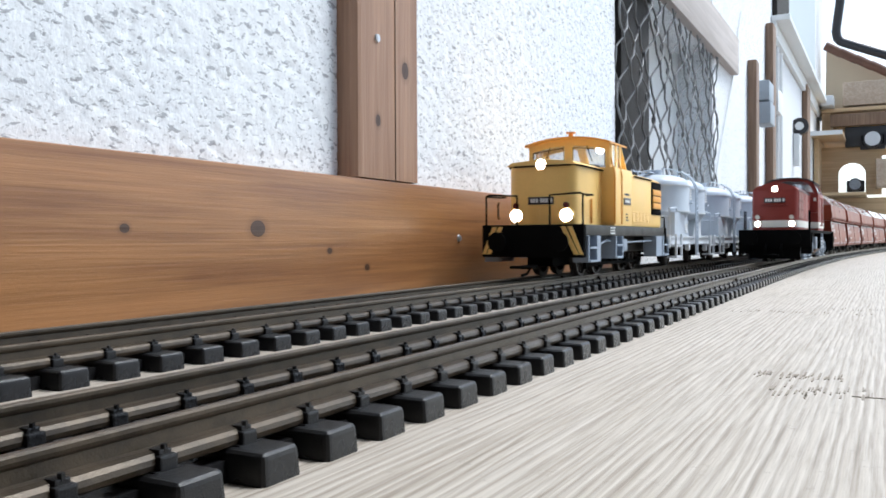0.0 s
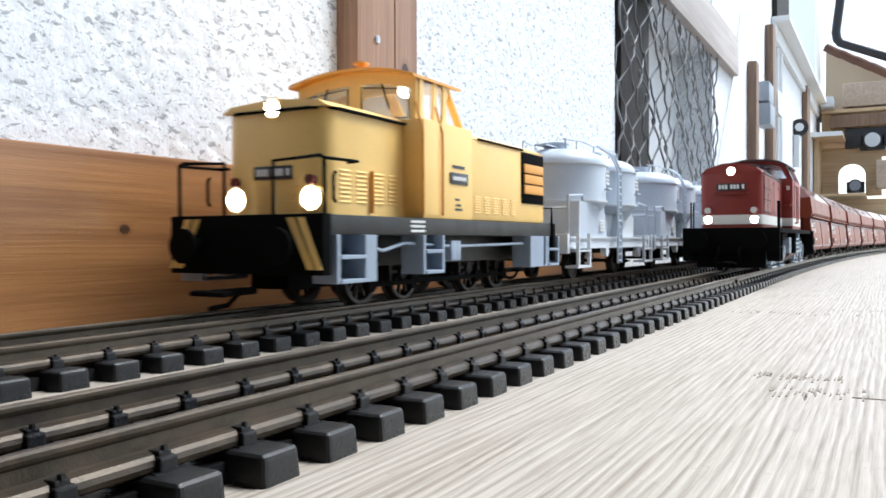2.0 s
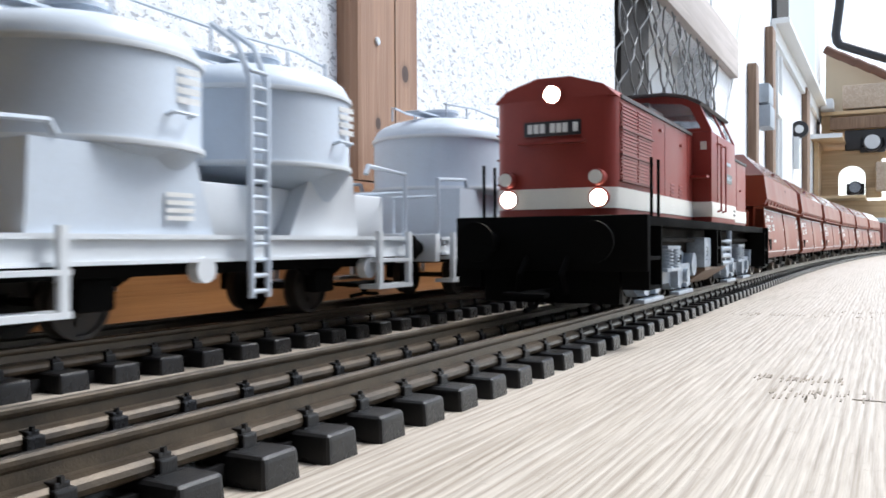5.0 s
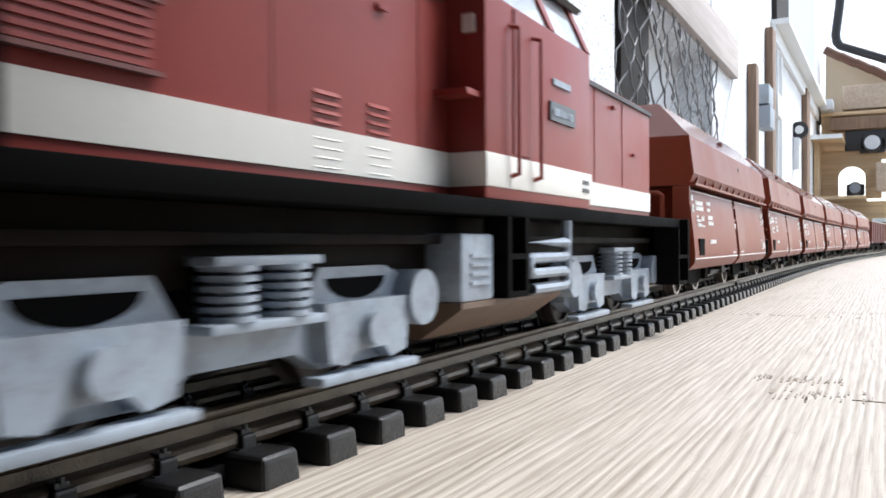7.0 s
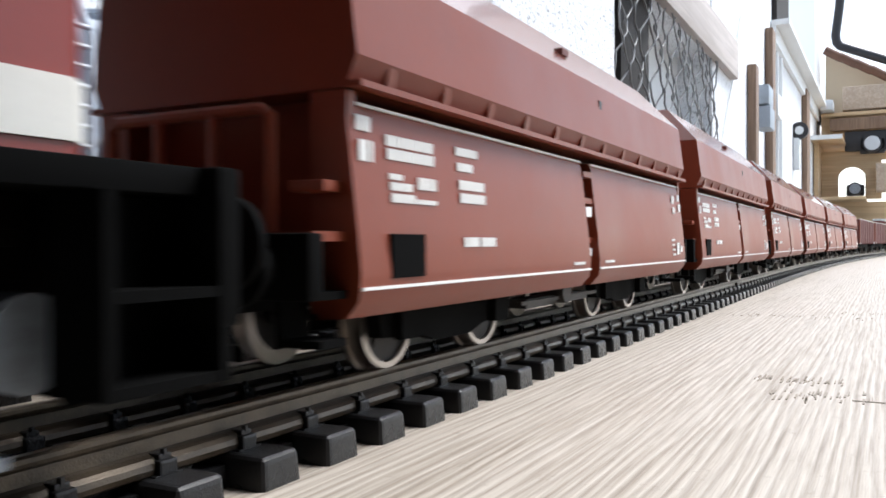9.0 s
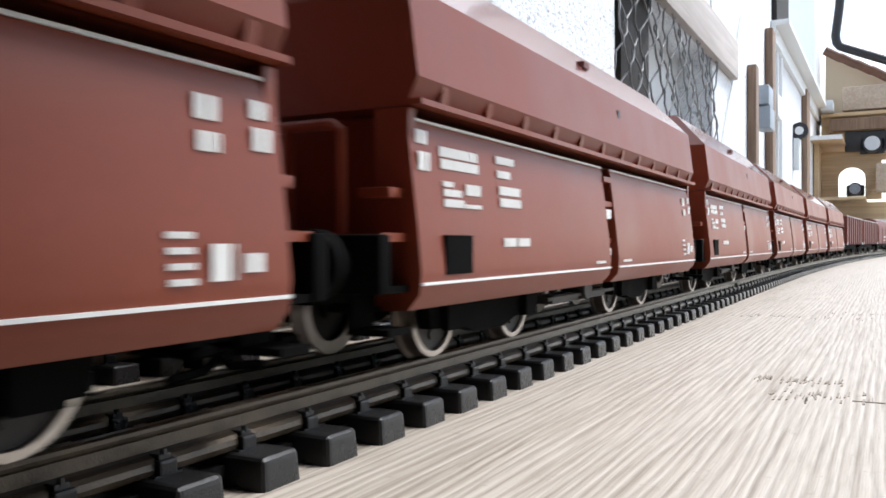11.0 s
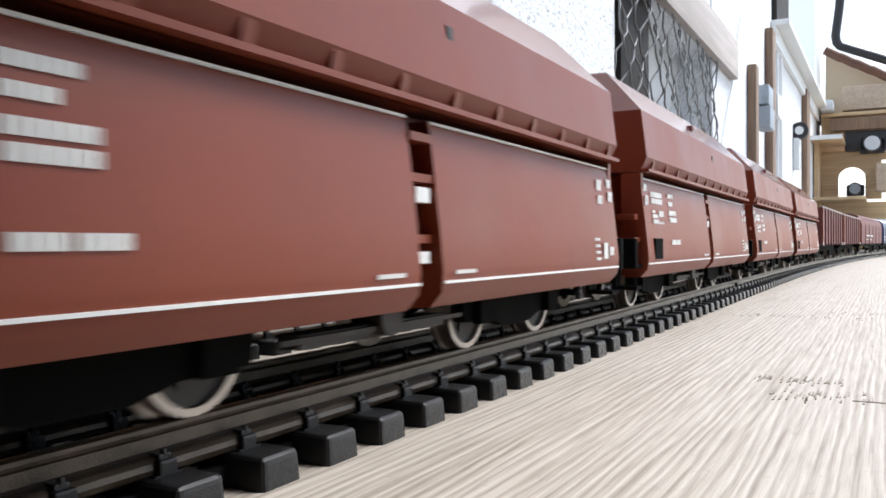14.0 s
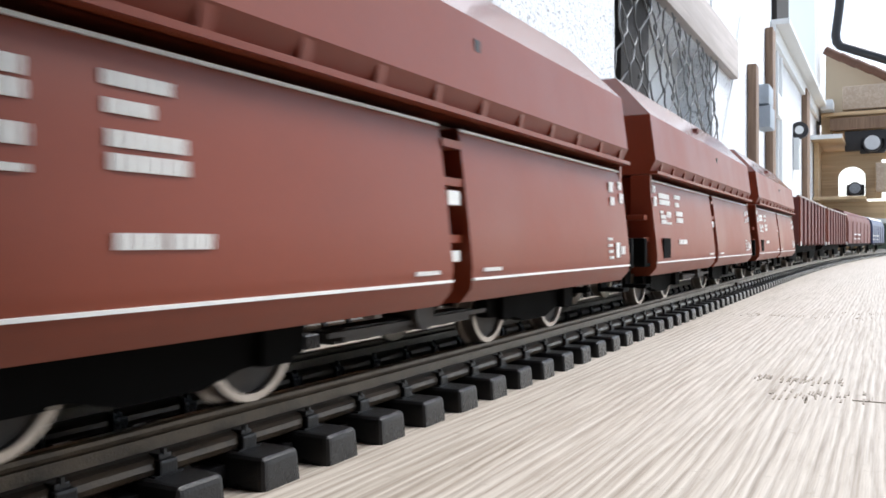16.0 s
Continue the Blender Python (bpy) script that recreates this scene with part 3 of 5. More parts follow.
# ---------------------------------------------------------------- yellow shunter
def yellow_shunter():
    """Origin at the middle of its length (0.965 m out at the start), on the rail tops."""
    o = 0.965
    t = thing("yellow_shunting_locomotive", "yellow model diesel shunter with black buffer beam and lit headlights", "model locomotive")
    H, W, FR, CAB, CABR, END = 0.0385, 0.0525, 0.819 - o, 0.905 - o, 0.978 - o, 1.124 - o
    CABT = 0.950 - o
    # frame
    part("frame", boxes((-0.0537, 0.0537, 0.800 - o, 1.138 - o, 0.0436, 0.0547), (-0.030, 0.030, 0.81 - o, 1.13 - o, 0.024, 0.0436), bevel=0.0008), M["deck"], t, "dusty dark running plate")
    part("buffer_beam", boxes((-0.0555, 0.0555, 0.792 - o, 0.800 - o, 0.0215, 0.0550), bevel=0.0008), M["black"], t, "black buffer beam with yellow warning stripes")
    part("rear_beam", boxes((-0.0555, 0.0555, 1.138 - o, 1.144 - o, 0.0215, 0.0550), bevel=0.0008), M["black"], t)
    for sx in (-1, 1):
        for k, (u0, u1) in enumerate(((0.0415, 0.0465), (0.0485, 0.0535), (0.0345, 0.0385))):
            bm = bmesh.new()
            top, low = (0.0530, 0.0245) if k < 2 else (0.0530, 0.0450)
            lean = 0.010 * (top - low) / 0.0285
            f = 0.7915 - o
            xs = [(u0 - lean, top), (u1 - lean, top), (min(u1 + (0.004 if k < 2 else 0) - 0.0, 0.0553), low), (min(u0 + 0.004, 0.0515), low)]
            prism(bm, [(sx * a, b) for a, b in xs], f - 0.0003, f + 0.0006)
            part("warning_stripe", bm, M["yellow"], t, "yellow slanting warning stripe", smooth=False)
        buffer(t, sx * 0.0335, 0.793 - o, 0.0375, -1, 0.0100, 0.014)
        buffer(t, sx * 0.0335, 1.143 - o, 0.0375, 1, 0.0115, 0.020)
    # hoods
    bm = bmesh.new()
    c = 0.010
    prism(bm, [(-H, CAB), (-H, FR + c), (-H + 0.004, FR + 0.003), (-H + 0.011, FR), (H - 0.011, FR), (H - 0.004, FR + 0.003), (H, FR + c), (H, CAB)], 0.0547, 0.1168, "z")
    part("front_hood", bm, M["yellow"], t, "yellow engine hood with louvres")
    bm = bmesh.new()
    k = 0.0022
    prism(bm, [(-H - k, CAB), (-H - k, FR + c), (-H + 0.011, FR - k), (H - 0.011, FR - k), (H + k, FR + c), (H + k, CAB)], 0.1160, 0.1176, "z")
    part("hood_rim", bm, M["black"], t)
    bm = bmesh.new()
    prism(bm, [(-H - 0.001, 0.1176), (H + 0.001, 0.1176), (H - 0.006, 0.1215), (0, 0.1240), (-H + 0.006, 0.1215)], FR, CAB)
    part("hood_roof", bm, M["yellow"], t)
    part("rear_hood", boxes((-W, W, CABR, END, 0.0547, 0.1150), bevel=0.003), M["yellow"], t)
    bm = bmesh.new()
    prism(bm, [(-W + 0.001, 0.1150), (W - 0.001, 0.1150), (W - 0.010, 0.1195), (-W + 0.010, 0.1195)], CABR, END)
    part("rear_hood_roof", bm, M["yellow"], t)
    for sx in (-1, 1):
        x0 = sx * W
        part("roof_rail", boxes((min(x0, x0 + sx * 0.001), max(x0, x0 + sx * 0.001), CABR + 0.01, END - 0.05, 0.1142, 0.1158)), M["black"], t)
        # radiator grille with slats
        g0, g1 = 1.0715 - o, 1.1195 - o
        part("grille_frame", boxes((min(x0, x0 + sx * .0012), max(x0, x0 + sx * .0012), g0, g1, 0.071, 0.1135), bevel=0.0005), M["black"], t)
        for i in range(3):
            part("grille_slat", boxes((min(x0, x0 + sx * .0024), max(x0, x0 + sx * .0024), g0 + 0.003, g1 - 0.003, 0.079 + i * 0.0087, 0.0865 + i * 0.0087), bevel=0.0006), M["roofyellow"], t)
        # louvres
        for yb, n, zl in ((0.832, 2, 0.063), (0.8685, 2, 0.063), (0.983, 5, 0.0605)):
            for i in range(n):
                bm = bmesh.new()
                front = yb < 0.95
                for j in range(8 if front else 7):
                    xx = sx * (H if front else W)
                    y, dz = yb - o + i * (0.0172 if front else 0.0165), 0.0026 if front else 0.0019
                    prism(bm, [(xx - sx * .0002, zl + j * dz), (xx + sx * .0007, zl + j * dz), (xx - sx * .0002, zl + (j + 0.62) * dz)], y, y + (0.0105 if front else 0.0095))
                part("louvre_bank", bm, M["yellow"], t, smooth=False)
        # cab door with dark posts and plates
        xs = sx * 0.0535
        part("cab_door", boxes((min(xs, xs + sx * .0006), max(xs, xs + sx * .0006), 0.9045 - o, 0.9270 - o, 0.057, 0.119), bevel=0.0002), M["yellow"], t)
        for y in (0.9020, 0.9290):
            rail_frame(t, [(xs + sx * .0015, y - o, 0.057), (xs + sx * .0015, y - o, 0.112), (xs - sx * .002, y - o - 0.004, 0.130)], 0.0009, "roofyellow")
        part("number_plate", boxes((min(xs, xs + sx * .0009), max(xs, xs + sx * .0009), 0.9415 - o, 0.9690 - o, 0.0795, 0.0875), bevel=0.0003), M["plate"], t)
        letters(t, xs + sx * .0009, 0.9450 - o, 0.0822, [(0, 0, 0.020, 0.0026)], side=sx)
        letters(t, xs, 0.9455 - o, 0.0905, [(0, 0, 0.019, 0.0022)], "plate", side=sx)
        letters(t, xs, 0.950 - o, 0.061, [(0, 0, 0.010, 0.0016), (0.001, 0.003, 0.007, 0.0016), (0, 0.007, 0.006, 0.0015)], "plate", side=sx)
        letters(t, sx * 0.0537, 0.888 - o, 0.0455, [(0, 0, 0.018, 0.0016), (0, 0.003, 0.018, 0.0016), (0, 0.006, 0.018, 0.0016)], "white", side=sx)
        # upright on the front hood
        rail_frame(t, [(sx * (H + 0.0016), 0.8645 - o, 0.057), (sx * (H + 0.0016), 0.8645 - o, 0.083)], 0.0013, "roofyellow")
    # cab with window openings
    cab = part("cab", boxes((-0.0535, 0.0535, CAB, CABR, 0.0547, 0.1205), bevel=0.0015), M["yellow"], t)
    for x0, x1 in ((-0.048, -0.043), (-0.005, 0.005), (0.043, 0.048)):
        part("cab_pillar", boxes((x0, x1, CAB, CAB + 0.003, 0.120, 0.1520 if abs(x0 + x1) < 0.01 else 0.1485)), M["yellow"], t)
        bm = bmesh.new()
        prism(bm, [(CABR - 0.003, 0.118), (CABR, 0.118), (CABT, 0.149), (CABT - 0.003, 0.149)], x0, x1, "x")
        part("cab_pillar", bm, M["yellow"], t)
    for sx in (-1, 1):
        for y in (CAB + 0.003, CAB + 0.022, CAB + 0.036):
            part("cab_pillar", boxes((min(sx * .049, sx * .046), max(sx * .049, sx * .046), y, y + 0.005, 0.120, 0.148)), M["yellow"], t)
        w = part("windscreen", boxes((min(sx * .005, sx * .043), max(sx * .005, sx * .043), CAB + 0.001, CAB + 0.0016, 0.121, 0.148)), M["glass"], t)
        w.visible_shadow = False
        bm = bmesh.new()
        prism(bm, [(CABR - 0.002, 0.118), (CABR - 0.0014, 0.118), (CABT - 0.0014, 0.149), (CABT - 0.002, 0.149)], min(sx * .005, sx * .043), max(sx * .005, sx * .043), "x")
        w = part("rear_window", bm, M["glass"], t)
        w.visible_shadow = False
        w = part("side_window", boxes((min(sx * .0475, sx * .0480), max(sx * .0475, sx * .0480), CAB + 0.008, CAB + 0.036, 0.121, 0.147)), M["glass"], t)
        w.visible_shadow = False
        rail_frame(t, [(sx * 0.0055, CAB - 0.0002, 0.1215), (sx * 0.0055, CAB - 0.0002, 0.1440), (sx * 0.0425, CAB - 0.0002, 0.1400), (sx * 0.0425, CAB - 0.0002, 0.1215), (sx * 0.0055, CAB - 0.0002, 0.1215)], 0.0005, "black", "window_seal")
        rail_frame(t, [(sx * 0.022, CAB - 0.0008, 0.145), (sx * 0.028, CAB - 0.0008, 0.128)], 0.0006, "black", "wiper")
    part("driver_desk", boxes((-0.03, 0.03, CAB + 0.02, CABT - 0.005, 0.117, 0.126), bevel=0.002), M["grey"], t)
    bm = bmesh.new()
    disc(bm, (0.034, CAB + 0.010, 0.1410), 0.0048, 0.003, "y")
    part("cab_light", bm, M["lamplow"], t, "lit cab lamp")
    bm = bmesh.new()
    n = 16
    pr = []
    for i in range(n + 1):
        a = -1 + 2 * i / n
        pr.append((a * 0.0505, 0.1560 - 0.0075 * abs(a) ** 2.2))
    pr += [(x, z - 0.0020) for x, z in reversed(pr)]
    prism(bm, pr, CAB - 0.008, CABT + 0.016)
    part("cab_roof", bm, M["roofyellow"], t, "curved orange yellow cab roof")
    bm = bmesh.new()
    prism(bm, [(x * 0.93, z - 0.0024) for x, z in pr[:n + 1]] + [(x * 0.93, z - 0.0032) for x, z in reversed(pr[:n + 1])], CAB + 0.003, CABT - 0.003)
    part("cab_lining", bm, M["stripe"], t, "pale cab ceiling lining")
    arc = [(x * 0.95, z - 0.0012) for x, z in pr[:n + 1]]
    pf = arc + [(x, z - 0.0085) for x, z in reversed(arc)]
    for y in (CAB, CABT - 0.003):
        bm = bmesh.new()
        prism(bm, pf, y, y + 0.003)
        part("cab_gable", bm, M["yellow"], t)
    bm = bmesh.new()
    disc(bm, (0, CAB + 0.008, 0.1595), 0.0026, 0.005, "z")
    disc(bm, (0, CAB + 0.008, 0.1620), 0.0055, 0.0015, "z")
    part("horn", bm, M["roofyellow"], t)
    # front lamps, plate, handrails
    for x, z, r in ((-0.0280, 0.0650, 0.0070), (0.0280, 0.0650, 0.0070), (0.0, 0.1185, 0.0055)):
        bm = bmesh.new()
        disc(bm, (x, FR + 0.001, z), r + 0.0010, 0.004, "y", 24)
        hl = part("headlight", bm, M["yellow"], t)
        bm = bmesh.new()
        bmesh.ops.create_uvsphere(bm, u_segments=20, v_segments=10, radius=r, matrix=pose(x, FR - 0.0005, z) @ Matrix.Diagonal((1, 0.35, 1, 1)))
        part("lens", bm, M["lamp"], hl, "lit white headlight lens")
    for sx in (-1, 1):
        bm = bmesh.new()
        disc(bm, (sx * 0.0280, FR - 0.0005, 0.0755), 0.0030, 0.005, "y", 16)
        part("tail_lamp", bm, M["red"], t, "small dark red tail lamp")
        y, z = 0.797 - o, 0.0547
        rail_frame(t, [(sx * 0.053, y, z), (sx * 0.053, y, 0.0850), (sx * 0.050, y, 0.0865), (sx * 0.018, y, 0.0850), (sx * 0.018, y, z)], 0.0011)
        rail_frame(t, [(sx * 0.053, y, 0.085), (sx * 0.053, FR + 0.01, 0.0855), (sx * 0.045, FR + 0.012, 0.0855)], 0.0010)
        rail_frame(t, [(sx * 0.047, FR - 0.003, 0.062), (sx * 0.047, FR - 0.005, 0.064), (sx * 0.047, FR - 0.005, 0.077), (sx * 0.047, FR - 0.003, 0.079)], 0.0010)
        y = 1.141 - o
        rail_frame(t, [(sx * 0.053, y, z), (sx * 0.053, y, 0.0690), (sx * 0.018, y, 0.0700), (sx * 0.018, y, z)], 0.0011)
    part("number_plate", boxes((-0.0143, 0.0143, FR - 0.001, FR, 0.0765, 0.0845), bevel=0.0003), M["plate"], t)
    front_letters(t, -0.0115, FR - 0.001, 0.0785, (3, 3, 1), 0.0042)
    for x in (-0.013, 0.0075):
        bm = bmesh.new()
        for j in range(7):
            box(bm, x, x + 0.012, FR - 0.0010, FR, 0.0585 + j * 0.0023, 0.0596 + j * 0.0023)
        part("louvre_bank", bm, M["yellow"], t, smooth=False)
    # steps, grey
    for sx in (-1, 1):
        for y0, y1, z0, zs in ((0.803, 0.843, 0.0165, (0.0165, 0.030)), (0.8985, 0.9275, 0.0185, (0.0185, 0.032)), (1.081, 1.1195, 0.0175, (0.0175,)), (1.121, 1.150, 0.0175, (0.0175, 0.031))):
            xa, xb = sorted((sx * 0.040, sx * 0.058))
            big = 1.0 < y0 < 1.1
            wa, wb = 0.030 if big else 0.003, 0.012 if y0 < 0.85 else 0.003
            for a, b in ((y0, y0 + wa), (y1 - wb, y1)):
                part("step_side", boxes((xa, xb - 0.001, a - o, b - o, z0, 0.0436), bevel=0.0004), M["grey"], t, "blue grey step side plate", smooth=False)
            for z in zs:
                part("step_tread", boxes((xa, xb, y0 - o + wa, y1 - o - wb, z, z + 0.0022), bevel=0.0003), M["grey"], t, "blue grey foot step", smooth=False)
        rail_frame(t, [(sx * 0.050, 0.845 - o, 0.037), (sx * 0.050, 0.86 - o, 0.034), (sx * 0.050, 0.885 - o, 0.0385), (sx * 0.050, 0.955 - o, 0.036), (sx * 0.050, 1.08 - o, 0.0375)], 0.0011, "grey", "brake_pipe")
        bm = boxes(*[(min(sx * .044, sx * .052), max(sx * .044, sx * .052), y - o - 0.004, y - o + 0.004, 0.026, 0.040) for y in (0.951, 0.958)], bevel=0.001)
        part("brake_valve", bm, M["grey"], t)
    for y in (0.873, 0.926, 1.028, 1.080):
        wheelset(t, y - o, 0.0185, spokes=9, shiny=False)
    for sx in (-1, 1):
        bm = bmesh.new()
        for y in (0.873, 0.926, 1.028, 1.080):
            disc(bm, (sx * 0.0285, y - o + 0.006, 0.012), 0.005, 0.004, "x", 10)
        box(bm, min(sx * .0275, sx * .0305), max(sx * .0275, sx * .0305), 0.879 - o, 1.086 - o, 0.0105, 0.0135)
        part("coupling_rod", bm, M["black"], t)
    part("underframe", boxes((-0.014, 0.014, 0.815 - o, 1.12 - o, 0.012, 0.03)), M["black"], t)
    coupling(t, 0.800 - o, -1)
    coupling(t, 1.140 - o, 1)
    return t, o


# ---------------------------------------------------------------- grey silo wagon
def silo_wagon():
    o = 1.355
    t = thing("silo_wagon", "light grey model silo wagon with two round tanks and ladder", "model wagon", "grey silo wagons")
    for k, y in enumerate((-0.0595, 0.0595)):
        bm = bmesh.new()
        lathe(bm, [(0, 0.060), (0.012, 0.060), (0.0515, 0.0795), (0.0540, 0.0795), (0.0545, 0.0815), (0.0540, 0.0830), (0.0540, 0.1195), (0.0539, 0.1225),
                   (0.0530, 0.1252), (0.0510, 0.1285), (0.0470, 0.1316), (0.0400, 0.1345), (0.0280, 0.1375), (0.012, 0.1390), (0.0, 0.1393)], 0, y, 48)
        tank = part("tank", bm, M["silo"], t, "light grey round silo tank with domed top")
        for z in (0.0815, 0.1205):
            bm = bmesh.new()
            lathe(bm, [(0.0538, z - 0.0013), (0.0553, z - 0.0013), (0.0556, z), (0.0553, z + 0.0013), (0.0538, z + 0.0013)], 0, y, 48)
            part("band", bm, M["silolight"], tank, "pale raised band round the tank")
        bm = bmesh.new()
        disc(bm, (0, y, 0.141), 0.013, 0.006, "z", 20)
        disc(bm, (0, y, 0.145), 0.015, 0.002, "z", 20)
        part("hatch", bm, M["silo"], tank)
        for sx in (-1, 1):
            bm = bmesh.new()
            lathe(bm, [(0, 0.0545), (0.004, 0.0545), (0.0215, 0.0795), (0, 0.0795)], sx * 0.030, y + 0.014, 20)
            part("discharge_cone", bm, M["silo"], tank)
            letters(tank, sx * 0.0535, y + 0.008, 0.100, [(0, j * 0.0042, 0.013, 0.0028) for j in range(4)], side=sx)
            bm = bmesh.new()
            tube(bm, [(sx * 0.054, y + 0.002, 0.094), (sx * 0.058, y + 0.002, 0.095), (sx * 0.058, y + 0.014, 0.095), (sx * 0.054, y + 0.014, 0.094)], 0.0009)
            part("grab_handle", bm, M["silo"], tank)
    # lower housing and frame
    bm = bmesh.new()
    prism(bm, [(-0.118, 0.043), (-0.022, 0.043), (-0.034, 0.0795), (-0.116, 0.0795)], -0.046, 0.046, "x")
    part("front_housing", bm, M["silo"], t)
    part("middle_housing", boxes((-0.030, 0.030, -0.060, 0.150, 0.043, 0.070), bevel=0.002), M["silolight"], t)
    bm = bmesh.new()
    prism(bm, [(0.040, 0.043), (0.105, 0.043), (0.100, 0.0795), (0.060, 0.0795)], -0.040, 0.040, "x")
    part("rear_housing", bm, M["silolight"], t)
    bm = bmesh.new()
    for sx in (-1, 1):
        box(bm, min(sx * .040, sx * .047), max(sx * .040, sx * .047), -0.150, 0.150, 0.0325, 0.0430)
        box(bm, min(sx * .040, sx * .049), max(sx * .040, sx * .049), -0.150, 0.150, 0.0418, 0.0440)
        box(bm, min(sx * .040, sx * .049), max(sx * .040, sx * .049), -0.150, 0.150, 0.0315, 0.0332)
    part("frame", bm, M["silolight"], t, smooth=False)
    part("underframe", boxes((-0.040, 0.040, -0.148, 0.148, 0.026, 0.041)), M["black"], t)
    for e in (-1, 1):
        part("end_beam", boxes((-0.048, 0.048, min(e * .150, e * .157), max(e * .150, e * .157), 0.027, 0.046), bevel=0.0008), M["silolight"], t)
        for sx in (-1, 1):
            buffer(t, sx * 0.0335, e * 0.157, 0.0365, e, 0.0100, 0.015)
            rail_frame(t, [(sx * 0.046, e * 0.150, 0.044), (sx * 0.046, e * 0.150, 0.084), (sx * 0.046, e * 0.108, 0.086), (sx * 0.046, e * 0.105, 0.081)], 0.0016, "silo", "platform_railing")
            rail_frame(t, [(sx * 0.046, e * 0.150, 0.072), (sx * 0.010, e * 0.150, 0.072), (sx * 0.010, e * 0.150, 0.044)], 0.0012, "silo", "platform_railing")
            # foot steps
            bm = bmesh.new()
            xa, xb = sorted((sx * 0.041, sx * 0.055))
            y0, y1 = sorted((e * 0.108, e * 0.142))
            for y in (y0, y1):
                box(bm, xb - 0.003 if sx > 0 else xa, xb if sx > 0 else xa + 0.003, y - 0.002, y + 0.002, 0.013, 0.047)
            box(bm, xa, xb, y0 - 0.003, y1 + 0.003, 0.0125, 0.0150)
            box(bm, xa, xb, y0 - 0.003, y1 + 0.003, 0.0285, 0.0305)
            part("foot_step", bm, M["silolight"], t, smooth=False)
    # ladder, walkway and roof rails
    for sx in (1, -1):
        lad = bmesh.new()
        for dy in (-0.006, 0.006):
            tube(lad, [(sx * 0.054, dy, 0.014), (sx * 0.054, dy, 0.118), (sx * 0.046, dy, 0.136), (sx * 0.030, dy, 0.147)], 0.0016)
        for i in range(15):
            z = 0.017 + i * 0.0075
            rod(lad, (sx * 0.054, -0.006, z), (sx * 0.054, 0.006, z), 0.0011)
        part("ladder", lad, M["silo"], t)
    bm = boxes((-0.006, 0.006, -0.105, 0.105, 0.1400, 0.1412))
    part("walkway", bm, M["silo"], t)
    for sx in (-1, 1):
        bm = bmesh.new()
        tube(bm, [(sx * 0.022, -0.095, 0.146), (sx * 0.030, -0.06, 0.1465), (sx * 0.022, 0.0, 0.148), (sx * 0.030, 0.06, 0.1465), (sx * 0.022, 0.095, 0.146)], 0.0009)
        for y in (-0.095, -0.06, 0.0, 0.06, 0.095):
            rod(bm, (sx * 0.024, y, 0.1360), (sx * 0.024, y, 0.1468), 0.0008)
        part("roof_railing", bm, M["silo"], t)
    for sx in (-1, 1):
        letters(t, sx * 0.0472, -0.052, 0.0500, [(0, j * 0.0034, 0.016, 0.002) for j in range(4)], "white", side=sx)
        for y in (-0.078, 0.078):
            bm = bmesh.new()
            box(bm, min(sx * .027, sx * .036), max(sx * .027, sx * .036), y - 0.009, y + 0.009, 0.012, 0.026, bevel=0.002)
            prism(bm, [(y - 0.028, 0.0305), (y + 0.028, 0.0305), (y + 0.012, 0.022), (y - 0.012, 0.022)], min(sx * .030, sx * .034), max(sx * .030, sx * .034), "x")
            part("axle_guard", bm, M["black"], t)
        for y, z in ((-0.030, 0.028), (0.105, 0.025)):
            bm = bmesh.new()
            disc(bm, (sx * 0.046, y, z), 0.006, 0.006, "x", 16)
            part("valve", bm, M["silolight"], t)
    for y in (-0.078, 0.078):
        wheelset(t, y, 0.0150, shiny=False)
    coupling(t, -0.155, -1)
    coupling(t, 0.155, 1)
    return t, o


